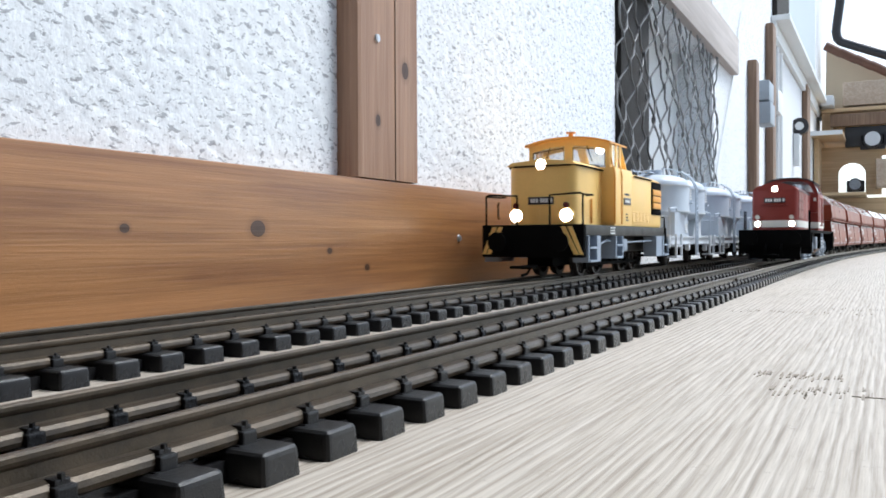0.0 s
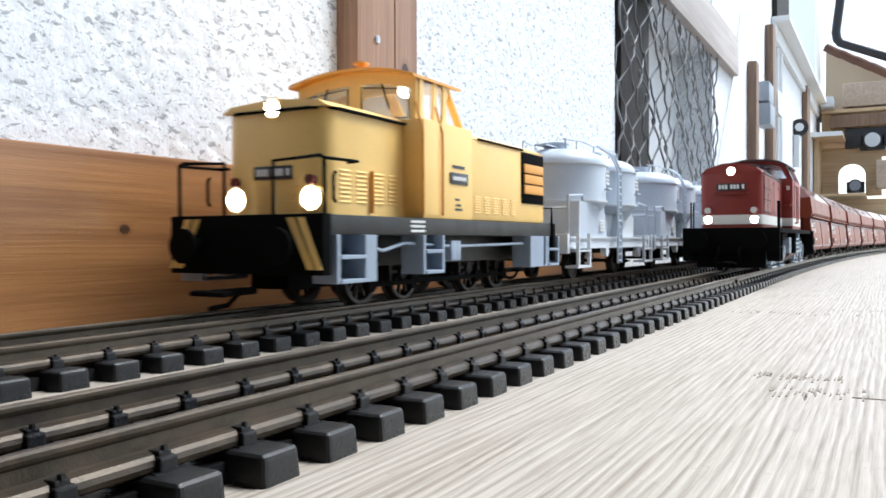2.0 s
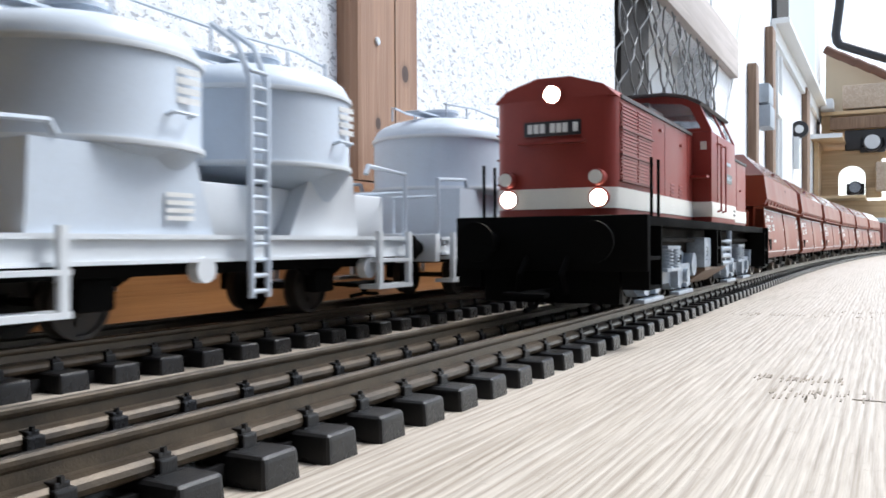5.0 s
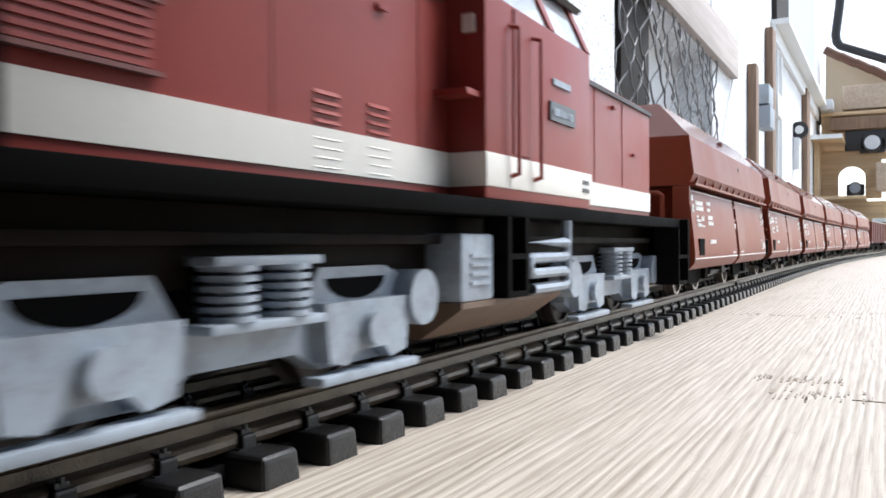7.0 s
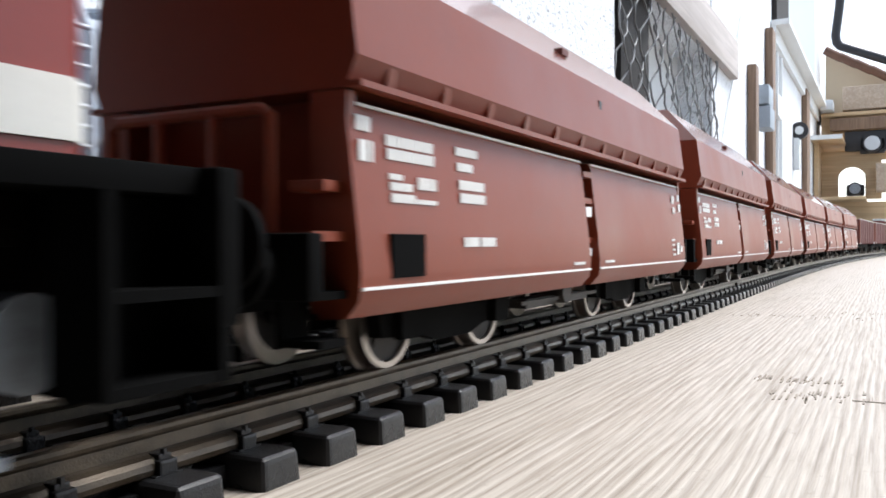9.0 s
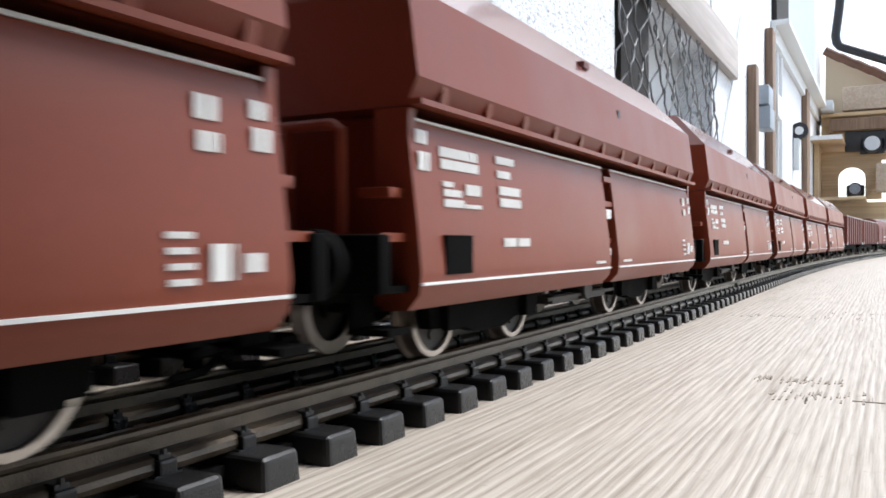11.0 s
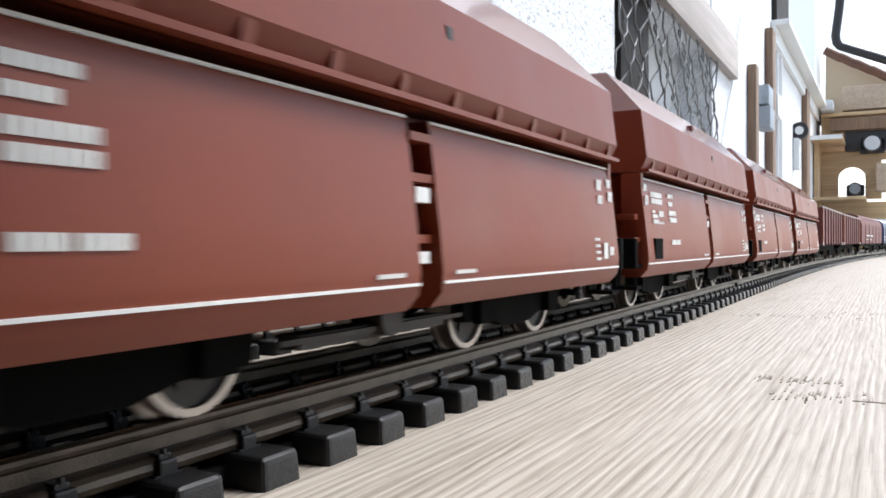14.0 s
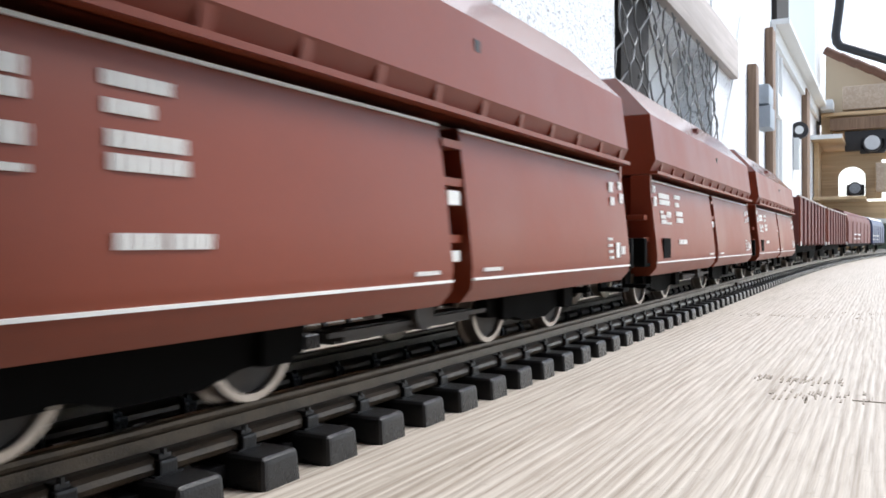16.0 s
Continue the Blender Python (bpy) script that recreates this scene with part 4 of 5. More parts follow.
# ---------------------------------------------------------------- red diesel locomotive
def red_locomotive():
    o = 1.850
    t = thing("red_diesel_locomotive", "dark red model diesel locomotive with white stripe and lit headlights", "model locomotive")
    H, K = 0.0362, 0.0505
    FR, C0, CR, END = 1.667 - o, 1.873 - o, 1.983 - o, 2.151 - o

    def hood(y0, y1, z0, z1, mat, name, grow=0.0, flip=False, label=""):
        bm = bmesh.new()
        c = 0.007
        h = H + grow
        pts = [(-h, y1), (-h, y0 + c), (-h + 0.003, y0 + 0.003), (-h + c, y0 - grow), (h - c, y0 - grow), (h - 0.003, y0 + 0.003), (h, y0 + c), (h, y1)]
        if flip:
            pts = [(x, y0 + y1 - y) for x, y in pts]
        prism(bm, pts, z0, z1, "z")
        return part(name, bm, M[mat], t, label)

    hood(FR, C0, 0.0545, 0.1210, "maroon", "front_hood", label="dark red engine hood with louvred grille")
    hood(FR, C0, 0.0587, 0.0703, "stripe", "waist_stripe", 0.0006, label="off white waist stripe")
    hood(CR, END, 0.0545, 0.1195, "maroon", "rear_hood", flip=True)
    hood(CR, END, 0.0587, 0.0703, "stripe", "waist_stripe", 0.0006, flip=True)
    for y0, y1, z in ((FR, C0, 0.121), (CR, END, 0.1195)):
        bm = bmesh.new()
        prism(bm, [(-H, z), (H, z), (H - 0.007, z + 0.0065), (0.010, z + 0.0125), (-0.010, z + 0.0125), (-H + 0.007, z + 0.0065)], y0 + 0.001, y1 - 0.001)
        part("hood_roof", bm, M["maroon"], t)
        for sx in (-1, 1):
            part("roof_edge_rail", boxes((min(sx * H, sx * (H + .0012)), max(sx * H, sx * (H + .0012)), y0 + 0.010, y1 - 0.006, z - 0.001, z + 0.0012)), M["roofdark"], t)
    part("roof_vent", boxes((-0.018, 0.018, C0 - 0.060, C0 - 0.015, 0.129, 0.137), bevel=0.001), M["roofdark"], t)
    part("exhaust", boxes((-0.010, 0.006, C0 - 0.012, C0 - 0.002, 0.127, 0.147), bevel=0.001), M["roofdark"], t)
    # cab
    part("cab", boxes((-K, K, C0, CR, 0.0545, 0.1240), bevel=0.0015), M["maroon"], t)
    part("waist_stripe", boxes((-K - .0006, K + .0006, C0 - .0006, CR + .0006, 0.0587, 0.0703), bevel=0.0008), M["stripe"], t)
    prof = [(-K, 0.1238), (K, 0.1238), (K - 0.010, 0.1465), (K - 0.018, 0.1510), (0, 0.1540), (-K + 0.018, 0.1510), (-K + 0.010, 0.1465)]
    for y in (C0, CR - 0.003):
        bm = bmesh.new()
        n = len(prof)
        inner = [(x * 0.84, 0.1265 + (z - 0.1238) * 0.72) for x, z in prof]
        vs = [[bm.verts.new((x, yy, z)) for x, z in pr] for yy in (y, y + 0.003) for pr in (prof, inner)]
        for i in range(n):
            j = (i + 1) % n
            bm.faces.new((vs[0][i], vs[0][j], vs[1][j], vs[1][i]))
            bm.faces.new((vs[2][i], vs[3][i], vs[3][j], vs[2][j]))
            bm.faces.new((vs[0][i], vs[2][i], vs[2][j], vs[0][j]))
            bm.faces.new((vs[1][i], vs[1][j], vs[3][j], vs[3][i]))
        bmesh.ops.recalc_face_normals(bm, faces=bm.faces[:])
        part("cab_gable", bm, M["maroon"], t, smooth=False)
        bm = bmesh.new()
        prism(bm, inner, y + 0.001, y + 0.0016)
        w = part("windscreen", bm, M["glass"], t)
        w.visible_shadow = False
    bm = bmesh.new()
    rf = [(K - 0.006, 0.1455), (K - 0.018, 0.1515), (0.015, 0.1548), (-0.015, 0.1548), (-K + 0.018, 0.1515), (-K + 0.006, 0.1455)]
    prism(bm, rf + [(x * 0.96, z - 0.002) for x, z in reversed(rf)], C0 - 0.006, CR + 0.006)
    part("cab_roof", bm, M["roofdark"], t, "dark grey cab roof")
    for sx in (-1, 1):
        a, b = (sx * K, 0.1240), (sx * (K - 0.010), 0.1465)
        for y0, y1 in ((C0, C0 + 0.006), (C0 + 0.060, C0 + 0.066), (CR - 0.006, CR)):
            bm = bmesh.new()
            prism(bm, [a, b, (b[0] - sx * 0.0025, b[1]), (a[0] - sx * 0.0025, a[1])], y0, y1)
            part("cab_pillar", bm, M["maroon"], t, smooth=False)
        bm = bmesh.new()
        prism(bm, [(a[0] - sx * .001, a[1]), (b[0] - sx * .001, b[1]), (b[0] - sx * .0016, b[1]), (a[0] - sx * .0016, a[1])], C0 + 0.006, CR - 0.006)
        w = part("side_window", bm, M["glass"], t, "tilted clear cab side window")
        w.visible_shadow = False
        xs = sx * K
        for y in (C0 + 0.020, C0 + 0.041):
            rail_frame(t, [(xs, y, 0.116), (xs + sx * .0035, y, 0.115), (xs + sx * .0035, y, 0.064), (xs, y, 0.063)], 0.0009, "maroon", "grab_rail")
        part("cab_door", boxes((min(xs, xs + sx * .0006), max(xs, xs + sx * .0006), C0 + 0.023, C0 + 0.038, 0.0712, 0.1225)), M["maroon"], t)
        part("number_plate", boxes((min(xs, xs + sx * .001), max(xs, xs + sx * .001), C0 + 0.058, C0 + 0.087, 0.0880, 0.0955)), M["plate"], t)
        letters(t, xs + sx * .001, C0 + 0.0615, 0.0901, [(0, 0, 0.0065, 0.0030), (0.0085, 0, 0.0065, 0.0030), (0.017, 0, 0.0045, 0.0030)], "bogie", side=sx)
        part("builder_plate", boxes((min(xs, xs + sx * .0008), max(xs, xs + sx * .0008), C0 + 0.062, C0 + 0.082, 0.1025, 0.1050)), M["bogie"], t)
        letters(t, xs + sx * .0006, C0 + 0.097, 0.0615, [(0, 0, 0.008, 0.0018), (0, 0.0035, 0.008, 0.0018)], "plate", side=sx)
        # louvred grille on the hood
        xh = sx * H
        for r in range(3):
            for c in range(2):
                y0, z0 = FR + 0.010 + c * 0.0345, 0.0750 + r * 0.0145
                bm = bmesh.new()
                box(bm, min(xh, xh + sx * .0005), max(xh, xh + sx * .0005), y0 - 0.0007, y0 + 0.0327, z0 - 0.0008, z0 + 0.0140)
                for j in range(7):
                    box(bm, min(xh, xh + sx * .0013), max(xh, xh + sx * .0013), y0, y0 + 0.032, z0 + j * 0.002, z0 + j * 0.002 + 0.0011)
                part("grille_panel", bm, M["maroon"], t, smooth=False)
        for z in (0.0735, 0.0883, 0.1028):
            part("grille_trim", boxes((min(xh, xh + sx * .002), max(xh, xh + sx * .002), FR + 0.008, FR + 0.079, z, z + 0.0010)), M["oxide"], t)
        for c in range(2):
            for base, col in ((0.0598, "stripe"), (0.0715, "maroon")):
                bm = bmesh.new()
                for j in range(4):
                    z = base + j * 0.0025
                    prism(bm, [(xh - sx * .0003, z), (xh + sx * .0008, z), (xh - sx * .0003, z + 0.0017)], C0 - 0.0745 + c * 0.0255, C0 - 0.0635 + c * 0.0255)
                part("louvre_bank", bm, M[col], t, smooth=False)
        for y in (FR + 0.115, C0 - 0.02, CR + 0.05, CR + 0.10):
            part("panel_seam", boxes((min(xh, xh + sx * .0003), max(xh, xh + sx * .0003), y, y + 0.0007, 0.0708, 0.119)), M["maroon"], t)
        for y, z in ((FR + 0.10, 0.112), (C0 - 0.045, 0.108), (CR + 0.03, 0.100), (CR + 0.08, 0.112), (CR + 0.12, 0.09)):
            part("door_latch", boxes((min(xh, xh + sx * .0015), max(xh, xh + sx * .0015), y, y + 0.005, z, z + 0.0015)), M["maroon"], t)
        part("bracket", boxes((min(sx * H, sx * (K - .002)), max(sx * H, sx * (K - .002)), C0 - 0.010, C0, 0.088, 0.090)), M["maroon"], t)
        part("class_plate", boxes((sx * 0.0445 - 0.0022, sx * 0.0445 + 0.0022, C0 - 0.0012, C0, 0.1100, 0.1160)), M["stripe"], t)
        # handrails on the walkway
        for y in (FR + 0.018, FR + 0.034):
            rail_frame(t, [(sx * 0.0515, y, 0.054), (sx * 0.0515, y, 0.087)], 0.0010)
    # lamps and number plate on the front
    for x, z, r in ((-0.0270, 0.0645, 0.0048), (0.0270, 0.0645, 0.0048), (0.0, 0.1235, 0.0048)):
        bm = bmesh.new()
        disc(bm, (x, FR + 0.001, z), r + 0.001, 0.004, "y", 22)
        hl = part("headlight", bm, M["maroon"], t)
        bm = bmesh.new()
        bmesh.ops.create_uvsphere(bm, u_segments=18, v_segments=10, radius=r, matrix=pose(x, FR - 0.0008, z) @ Matrix.Diagonal((1, 0.35, 1, 1)))
        part("lens", bm, M["lamp"], hl, "lit white headlight lens")
    for sx in (-1, 1):
        bm = bmesh.new()
        disc(bm, (sx * 0.0268, FR - 0.002, 0.0757), 0.0046, 0.007, "y", 22)
        tl = part("tail_lamp", bm, M["maroon"], t, "round tail lamp housing with a pale rim")
        bm = bmesh.new()
        disc(bm, (sx * 0.0268, FR - 0.0058, 0.0757), 0.0038, 0.001, "y", 22)
        part("lens", bm, M["stripe"], tl)
    part("number_plate", boxes((-0.0170, 0.0170, FR - 0.0012, FR, 0.1000, 0.1085), bevel=0.0003), M["plate"], t)
    front_letters(t, -0.0145, FR - 0.0012, 0.1018, (3, 3, 1), 0.0052)
    part("plate_ledge", boxes((-0.0200, 0.0200, FR - 0.004, FR, 0.0955, 0.0970)), M["maroon"], t)
    # frame, beams, steps
    part("frame", boxes((-0.0515, 0.0515, 1.666 - o, 2.160 - o, 0.0490, 0.0545), bevel=0.0006), M["black"], t, "black frame and walkway")
    part("frame_side", boxes((-0.034, 0.034, 1.667 - o, 2.155 - o, 0.030, 0.0490), (-0.040, 0.040, 1.70 - o, 2.13 - o, 0.0395, 0.0425), bevel=0.0006), M["rust"], t, "dark brown inner frame side")
    for e, y in ((-1, 1.657), (1, 2.160)):
        part("buffer_beam", boxes((-0.0565, 0.0565, y - o, y + 0.006 - o, 0.0240, 0.0545), bevel=0.001), M["black"], t)
        for sx in (-1, 1):
            buffer(t, sx * 0.0335, (y + (0 if e < 0 else 0.006)) - o, 0.0400, e, 0.0110, 0.022)
            xa, xb = sorted((sx * 0.042, sx * 0.0565))
            ya, yb = sorted((y + 0.003 - o, y + 0.003 - e * 0.029 - o))
            for y2 in (ya, yb - 0.0025):
                part("step_side", boxes((xa, xb, y2, y2 + 0.0025, 0.014, 0.0488)), M["black"], t, smooth=False)
            for z in (0.014, 0.030):
                part("step", boxes((xa, xb - 0.0003, ya + 0.0025, yb - 0.0025, z, z + 0.002)), M["black"], t, smooth=False)
            # Black plate added to darken the gaps between the step sides.
            part("step_back", boxes((sx * 0.042 - 0.001, sx * 0.042 + 0.001, ya + 0.0025, yb - 0.0025, 0.016, 0.0485)), M["black"], t)
    part("plough", boxes((-0.040, 0.040, 1.661 - o, 1.667 - o, 0.006, 0.026)), M["black"], t)
    for e, y in ((-1, 1.659), (1, 2.162)):
        for sx in (-1, 1):
            bm = bmesh.new()
            tube(bm, [(sx * 0.012, y - o, 0.032), (sx * 0.012, y - o + e * 0.012, 0.022), (sx * 0.014, y - o + e * 0.010, 0.012)], 0.0018)
            part("brake_hose", bm, M["black"], t)
        coupling(t, y - o, e)
    # bogies
    for yc in (1.772, 2.0575):
        y = yc - o
        for sx in (-1, 1):
            xa, xb = sorted((sx * 0.030, sx * 0.0365))
            bm = bmesh.new()
            prism(bm, [(y - 0.071, 0.030), (y - 0.060, 0.0335), (y - 0.028, 0.0335), (y - 0.020, 0.022), (y + 0.020, 0.022), (y + 0.028, 0.0335), (y + 0.060, 0.0335), (y + 0.071, 0.030),
                       (y + 0.070, 0.012), (y + 0.060, 0.007), (y + 0.028, 0.007), (y + 0.018, 0.012), (y - 0.018, 0.012), (y - 0.028, 0.007), (y - 0.060, 0.007), (y - 0.070, 0.012)], xa, xb, "x")
            bg = part("bogie_frame", bm, M["bogie"], t, "light blue grey bogie side frame")
            x1, x2 = sorted((sx * 0.0365, sx * 0.0430))
            for e in (-1, 1):
                bm = bmesh.new()
                ya = y + e * 0.045
                prism(bm, [(ya - 0.021, 0.0245), (ya + 0.021, 0.0245), (ya + 0.019, 0.0090), (ya + 0.011, 0.0075), (ya + 0.007, 0.0110), (ya - 0.007, 0.0110), (ya - 0.011, 0.0075), (ya - 0.019, 0.0090)], x1, x2 - 0.0015 if sx > 0 else x2, "x")
                disc(bm, (sx * 0.0425, ya, 0.0165), 0.0048, 0.004, "x", 16)
                part("axle_box", bm, M["bogie"], bg)
                bm = bmesh.new()
                prism(bm, [(ya + 0.0145 * math.cos(k * math.pi / 10), 0.0305 - 0.0058 * math.sin(k * math.pi / 10)) for k in range(11)], sx * 0.0366 - 0.0003, sx * 0.0366 + 0.0003, "x")
                part("frame_slot", bm, M["black"], bg)
                bm = bmesh.new()
                disc(bm, (sx * 0.038, y + e * 0.073, 0.0235), 0.0085, 0.010, "x", 18)
                part("brake_cylinder", bm, M["bogie"], bg)
                bm = bmesh.new()
                box(bm, x1, x2, ya - 0.024, ya + 0.024, 0.0035, 0.006, bevel=0.0006)
                part("brake_rod", bm, M["bogie"], bg)
            for e in (-1, 1):
                bm = bmesh.new()
                ys = y + e * 0.0095
                for i in range(6):
                    disc(bm, (sx * 0.0395, ys, 0.0235 + i * 0.0022), 0.0066, 0.0013, "z", 14)
                disc(bm, (sx * 0.0395, ys, 0.029), 0.0046, 0.014, "z", 12)
                part("coil_spring", bm, M["bogie"], bg)
            bm = boxes((x1, x2 + 0.002 if sx > 0 else x2, y - 0.0185, y + 0.0185, 0.0350, 0.0372), bevel=0.0006)
            part("spring_cap", bm, M["bogie"], bg)
            bm = boxes((x1, x2 + 0.002 if sx > 0 else x2, y - 0.0195, y + 0.0195, 0.0205, 0.0228), bevel=0.0006)
            part("spring_plank", bm, M["bogie"], bg)
        for e in (-1, 1):
            wheelset(t, y + e * 0.045, 0.0165, shiny=False)
    # tank, battery box, cooler pipes
    y0, y1 = 1.861 - o, 1.952 - o
    for sx in (-1, 1):
        xa, xb = sorted((sx * 0.020, sx * 0.0475))
        bm = bmesh.new()
        prism(bm, [(sx * 0.018, 0.008), (sx * 0.032, 0.008), (sx * 0.0475, 0.0185), (sx * 0.0475, 0.0205), (sx * 0.018, 0.0205)], y0, y1)
        part("fuel_tank", bm, M["dust"], t, "brown dusty fuel tank with sloped lower side", smooth=False)
        bat = part("battery_box", boxes((xa, xb, y0, y0 + 0.0245, 0.0205, 0.0430), bevel=0.0015), M["bogie"], t)
        for j in range(4):
            part("louvre", boxes((min(sx * .0475, sx * .0482), max(sx * .0475, sx * .0482), y0 + 0.006, y0 + 0.020, 0.026 + j * 0.003, 0.0272 + j * 0.003)), M["bogie"], bat)
        bm = boxes((min(sx * .042, sx * .0515), max(sx * .042, sx * .0515), y0 + 0.028, y0 + 0.031, 0.0205, 0.049), (min(sx * .042, sx * .0515), max(sx * .042, sx * .0515), y0 + 0.044, y0 + 0.047, 0.0205, 0.049),
                   (min(sx * .042, sx * .0515), max(sx * .042, sx * .0515), y0 + 0.028, y0 + 0.047, 0.0205, 0.0225), (min(sx * .042, sx * .0515), max(sx * .042, sx * .0515), y0 + 0.028, y0 + 0.047, 0.034, 0.036))
        part("cab_step", bm, M["black"], t, smooth=False)
        bm = bmesh.new()
        xx = sx * 0.0500
        pts = []
        for j in range(4):
            z = 0.0225 + j * 0.0058
            a, b = (y0 + 0.053, y0 + 0.088) if j % 2 == 0 else (y0 + 0.088, y0 + 0.053)
            e = 1 if b > a else -1
            pts += [(xx, a, z), (xx, b, z)] + ([(xx, b + e * 0.0021, z + 0.0009), (xx, b + e * 0.0029, z + 0.0029), (xx, b + e * 0.0021, z + 0.0049)] if j < 3 else [])
        pts = [(xx, y0 + 0.092, 0.0225)] + pts + [(xx, y0 + 0.092, 0.040)]
        tube(bm, pts, 0.0021, 8)
        tube(bm, [(xx, y0 + 0.092, 0.0205), (xx, y0 + 0.092, 0.049)], 0.0022, 8)
        part("cooling_pipe", bm, M["bogie"], t, "light grey folded cooling pipe")
    part("underframe", boxes((-0.018, 0.018, 1.69 - o, 2.15 - o, 0.012, 0.03)), M["black"], t)
    return t, o


# ---------------------------------------------------------------- hopper wagon
BELLY = [(0.0440, 0.0770), (0.0451, 0.0740), (0.0468, 0.0600), (0.0485, 0.0450), (0.0497, 0.0320)]


def belly(z):
    """How far out the side flap reaches at height z."""
    return float(np.interp(-z, [-b for _, b in BELLY], [a for a, _ in BELLY]))


def hopper_wagon():
    o = 2.218 + 0.1925
    t = thing("hopper_wagon", "oxide red model hopper wagon with side flaps and white lettering", "model wagon", "red hopper wagons")
    L = 0.1925
    # upper bin with sloped lid
    bm = bmesh.new()
    prism(bm, [(-0.0455, 0.0800), (0.0455, 0.0800), (0.0458, 0.0820), (0.0488, 0.0882), (0.0455, 0.1150), (-0.0455, 0.1150), (-0.0488, 0.0882), (-0.0458, 0.0820)], -L, L)
    part("upper_bin", bm, M["hopper"], t, smooth=False)
    bm = bmesh.new()
    low = [bm.verts.new((x * 0.0455, y * L, 0.1150)) for x, y in ((-1, -1), (1, -1), (1, 1), (-1, 1))]
    high = [bm.verts.new((x * 0.0215, y * (L - 0.013), 0.1405)) for x, y in ((-1, -1), (1, -1), (1, 1), (-1, 1))]
    for i in range(4):
        bm.faces.new((low[i], low[(i + 1) % 4], high[(i + 1) % 4], high[i]))
    bm.faces.new(high)
    bm.faces.new(low[::-1])
    part("lid", bm, M["hoppertop"], t, "sloped oxide red lid, tinted paler for sky sheen", smooth=False)
    for sx in (-1, 1):
        xa, xb = sorted((sx * 0.0440, sx * 0.0500))
        part("ledge", boxes((xa, xb, -L, L, 0.0800, 0.0817)), M["hopper"], t)
        for i in range(12):
            y = -L + 0.018 + i * 0.0324
            bm = bmesh.new()
            prism(bm, [(sx * 0.0458, 0.0819), (sx * 0.0476, 0.0819), (sx * 0.0486, 0.0875)], y - 0.0022, y + 0.0022)
            part("rib", bm, M["hopper"], t, smooth=False)
        # side flaps, bellied
        for y0, y1 in ((-L, -0.0068), (0.0068, L)):
            bm = bmesh.new()
            pr = BELLY + [(0.0490, 0.0250), (0.0450, 0.0205), (0.0360, 0.0200), (0.0360, 0.0770)]
            prism(bm, [(sx * a, b) for a, b in pr], y0, y1)
            fl = part("side_flap", bm, M["hopper"], t, "oxide red discharge flap with pale lines")
            part("line", boxes((min(sx * .0438, sx * .0451), max(sx * .0438, sx * .0451), y0 + 0.0005, y1 - 0.0005, 0.0761, 0.0769)), M["white"], fl, "thin white line", smooth=False)
            part("line", boxes((min(sx * .0480, sx * .0501), max(sx * .0480, sx * .0501), y0 + 0.0005, y1 - 0.0005, 0.0278, 0.0286)), M["white"], fl, "thin white line", smooth=False)
        # end stubs between the flaps
        bm = bmesh.new()
        for z in (0.040, 0.0580, 0.0700):
            box(bm, min(sx * .038, sx * .0462), max(sx * .038, sx * .0462), -0.0068, 0.0068, z, z + 0.0025)
        part("strut", bm, M["hopper"], t, smooth=False)
        part("strut_plate", boxes((min(sx * .040, sx * .0466), max(sx * .040, sx * .0466), -0.0040, 0.0040, 0.0520, 0.0565)), M["white"], t)
        part("strut_plate", boxes((min(sx * .040, sx * .0466), max(sx * .040, sx * .0466), -0.0040, 0.0040, 0.0340, 0.0375)), M["white"], t)
        def bars(y, rows, name="lettering"):
            for r in rows:
                letters(t, sx * belly(r[1]), y, 0.0, [r], side=sx, name=name)

        bars(-L, [(0.0035, 0.0695, 0.0065, 0.0040), (0.0035, 0.0615, 0.0065, 0.0055)], "label_plate")
        bars(-L + 0.0175, [(0.0, 0.0630, 0.0265, 0.0030), (0.0, 0.0668, 0.0265, 0.0030), (0.0, 0.0545, 0.012, 0.0022), (0.0, 0.0575, 0.007, 0.0016),
                                        (0.0155, 0.0555, 0.011, 0.0035), (0, 0.0512, 0.013, 0.0024), (0.014, 0.0512, 0.012, 0.0013)])
        bars(-L + 0.0595, [(0, 0.0680, 0.016, 0.0026), (0, 0.0630, 0.011, 0.0026), (0, 0.0570, 0.0185, 0.0030), (0, 0.0528, 0.0185, 0.0030)])
        bars(-L + 0.0595, [(0, 0.0388, 0.0110, 0.0030), (0.0125, 0.0388, 0.0110, 0.0030)])
        bars(L - 0.026, [(0, 0.0650, 0.0065, 0.0050), (0, 0.0585, 0.0065, 0.0040), (0.0165, 0.0670, 0.006, 0.0040), (0.0165, 0.0600, 0.006, 0.0050)])
        bars(L - 0.036, [(0, 0.0320 + j * 0.003, 0.007, 0.0013) for j in range(4)] + [(0.011, 0.0325, 0.007, 0.0075), (0.021, 0.034, 0.006, 0.004)])
        bars(-0.030, [(0, 0.0305, 0.014, 0.0012), (0.045, 0.0305, 0.014, 0.0012)])
        part("chalk_panel", boxes((min(sx * .0470, sx * .0500), max(sx * .0470, sx * .0500), -L + 0.015, -L + 0.033, 0.0305, 0.0425)), M["black"], t, "dark chalk board panel")
        bm = bmesh.new()
        disc(bm, (sx * 0.0463, 0.0170, 0.1055), 0.0021, 0.0014, "x", 10)
        box(bm, min(sx * .0455, sx * .047), max(sx * .0455, sx * .047), 0.0150, 0.0190, 0.1035, 0.1075)
        part("eyelet", bm, M["deck"], t)
        bm = bmesh.new()
        box(bm, sx * 0.033 - 0.0025, sx * 0.033 + 0.0025, -0.004, 0.004, 0.1270, 0.1300)
        part("lid_catch", bm, M["oxide"], t)
    # inner bin, frame, ends
    bm = bmesh.new()
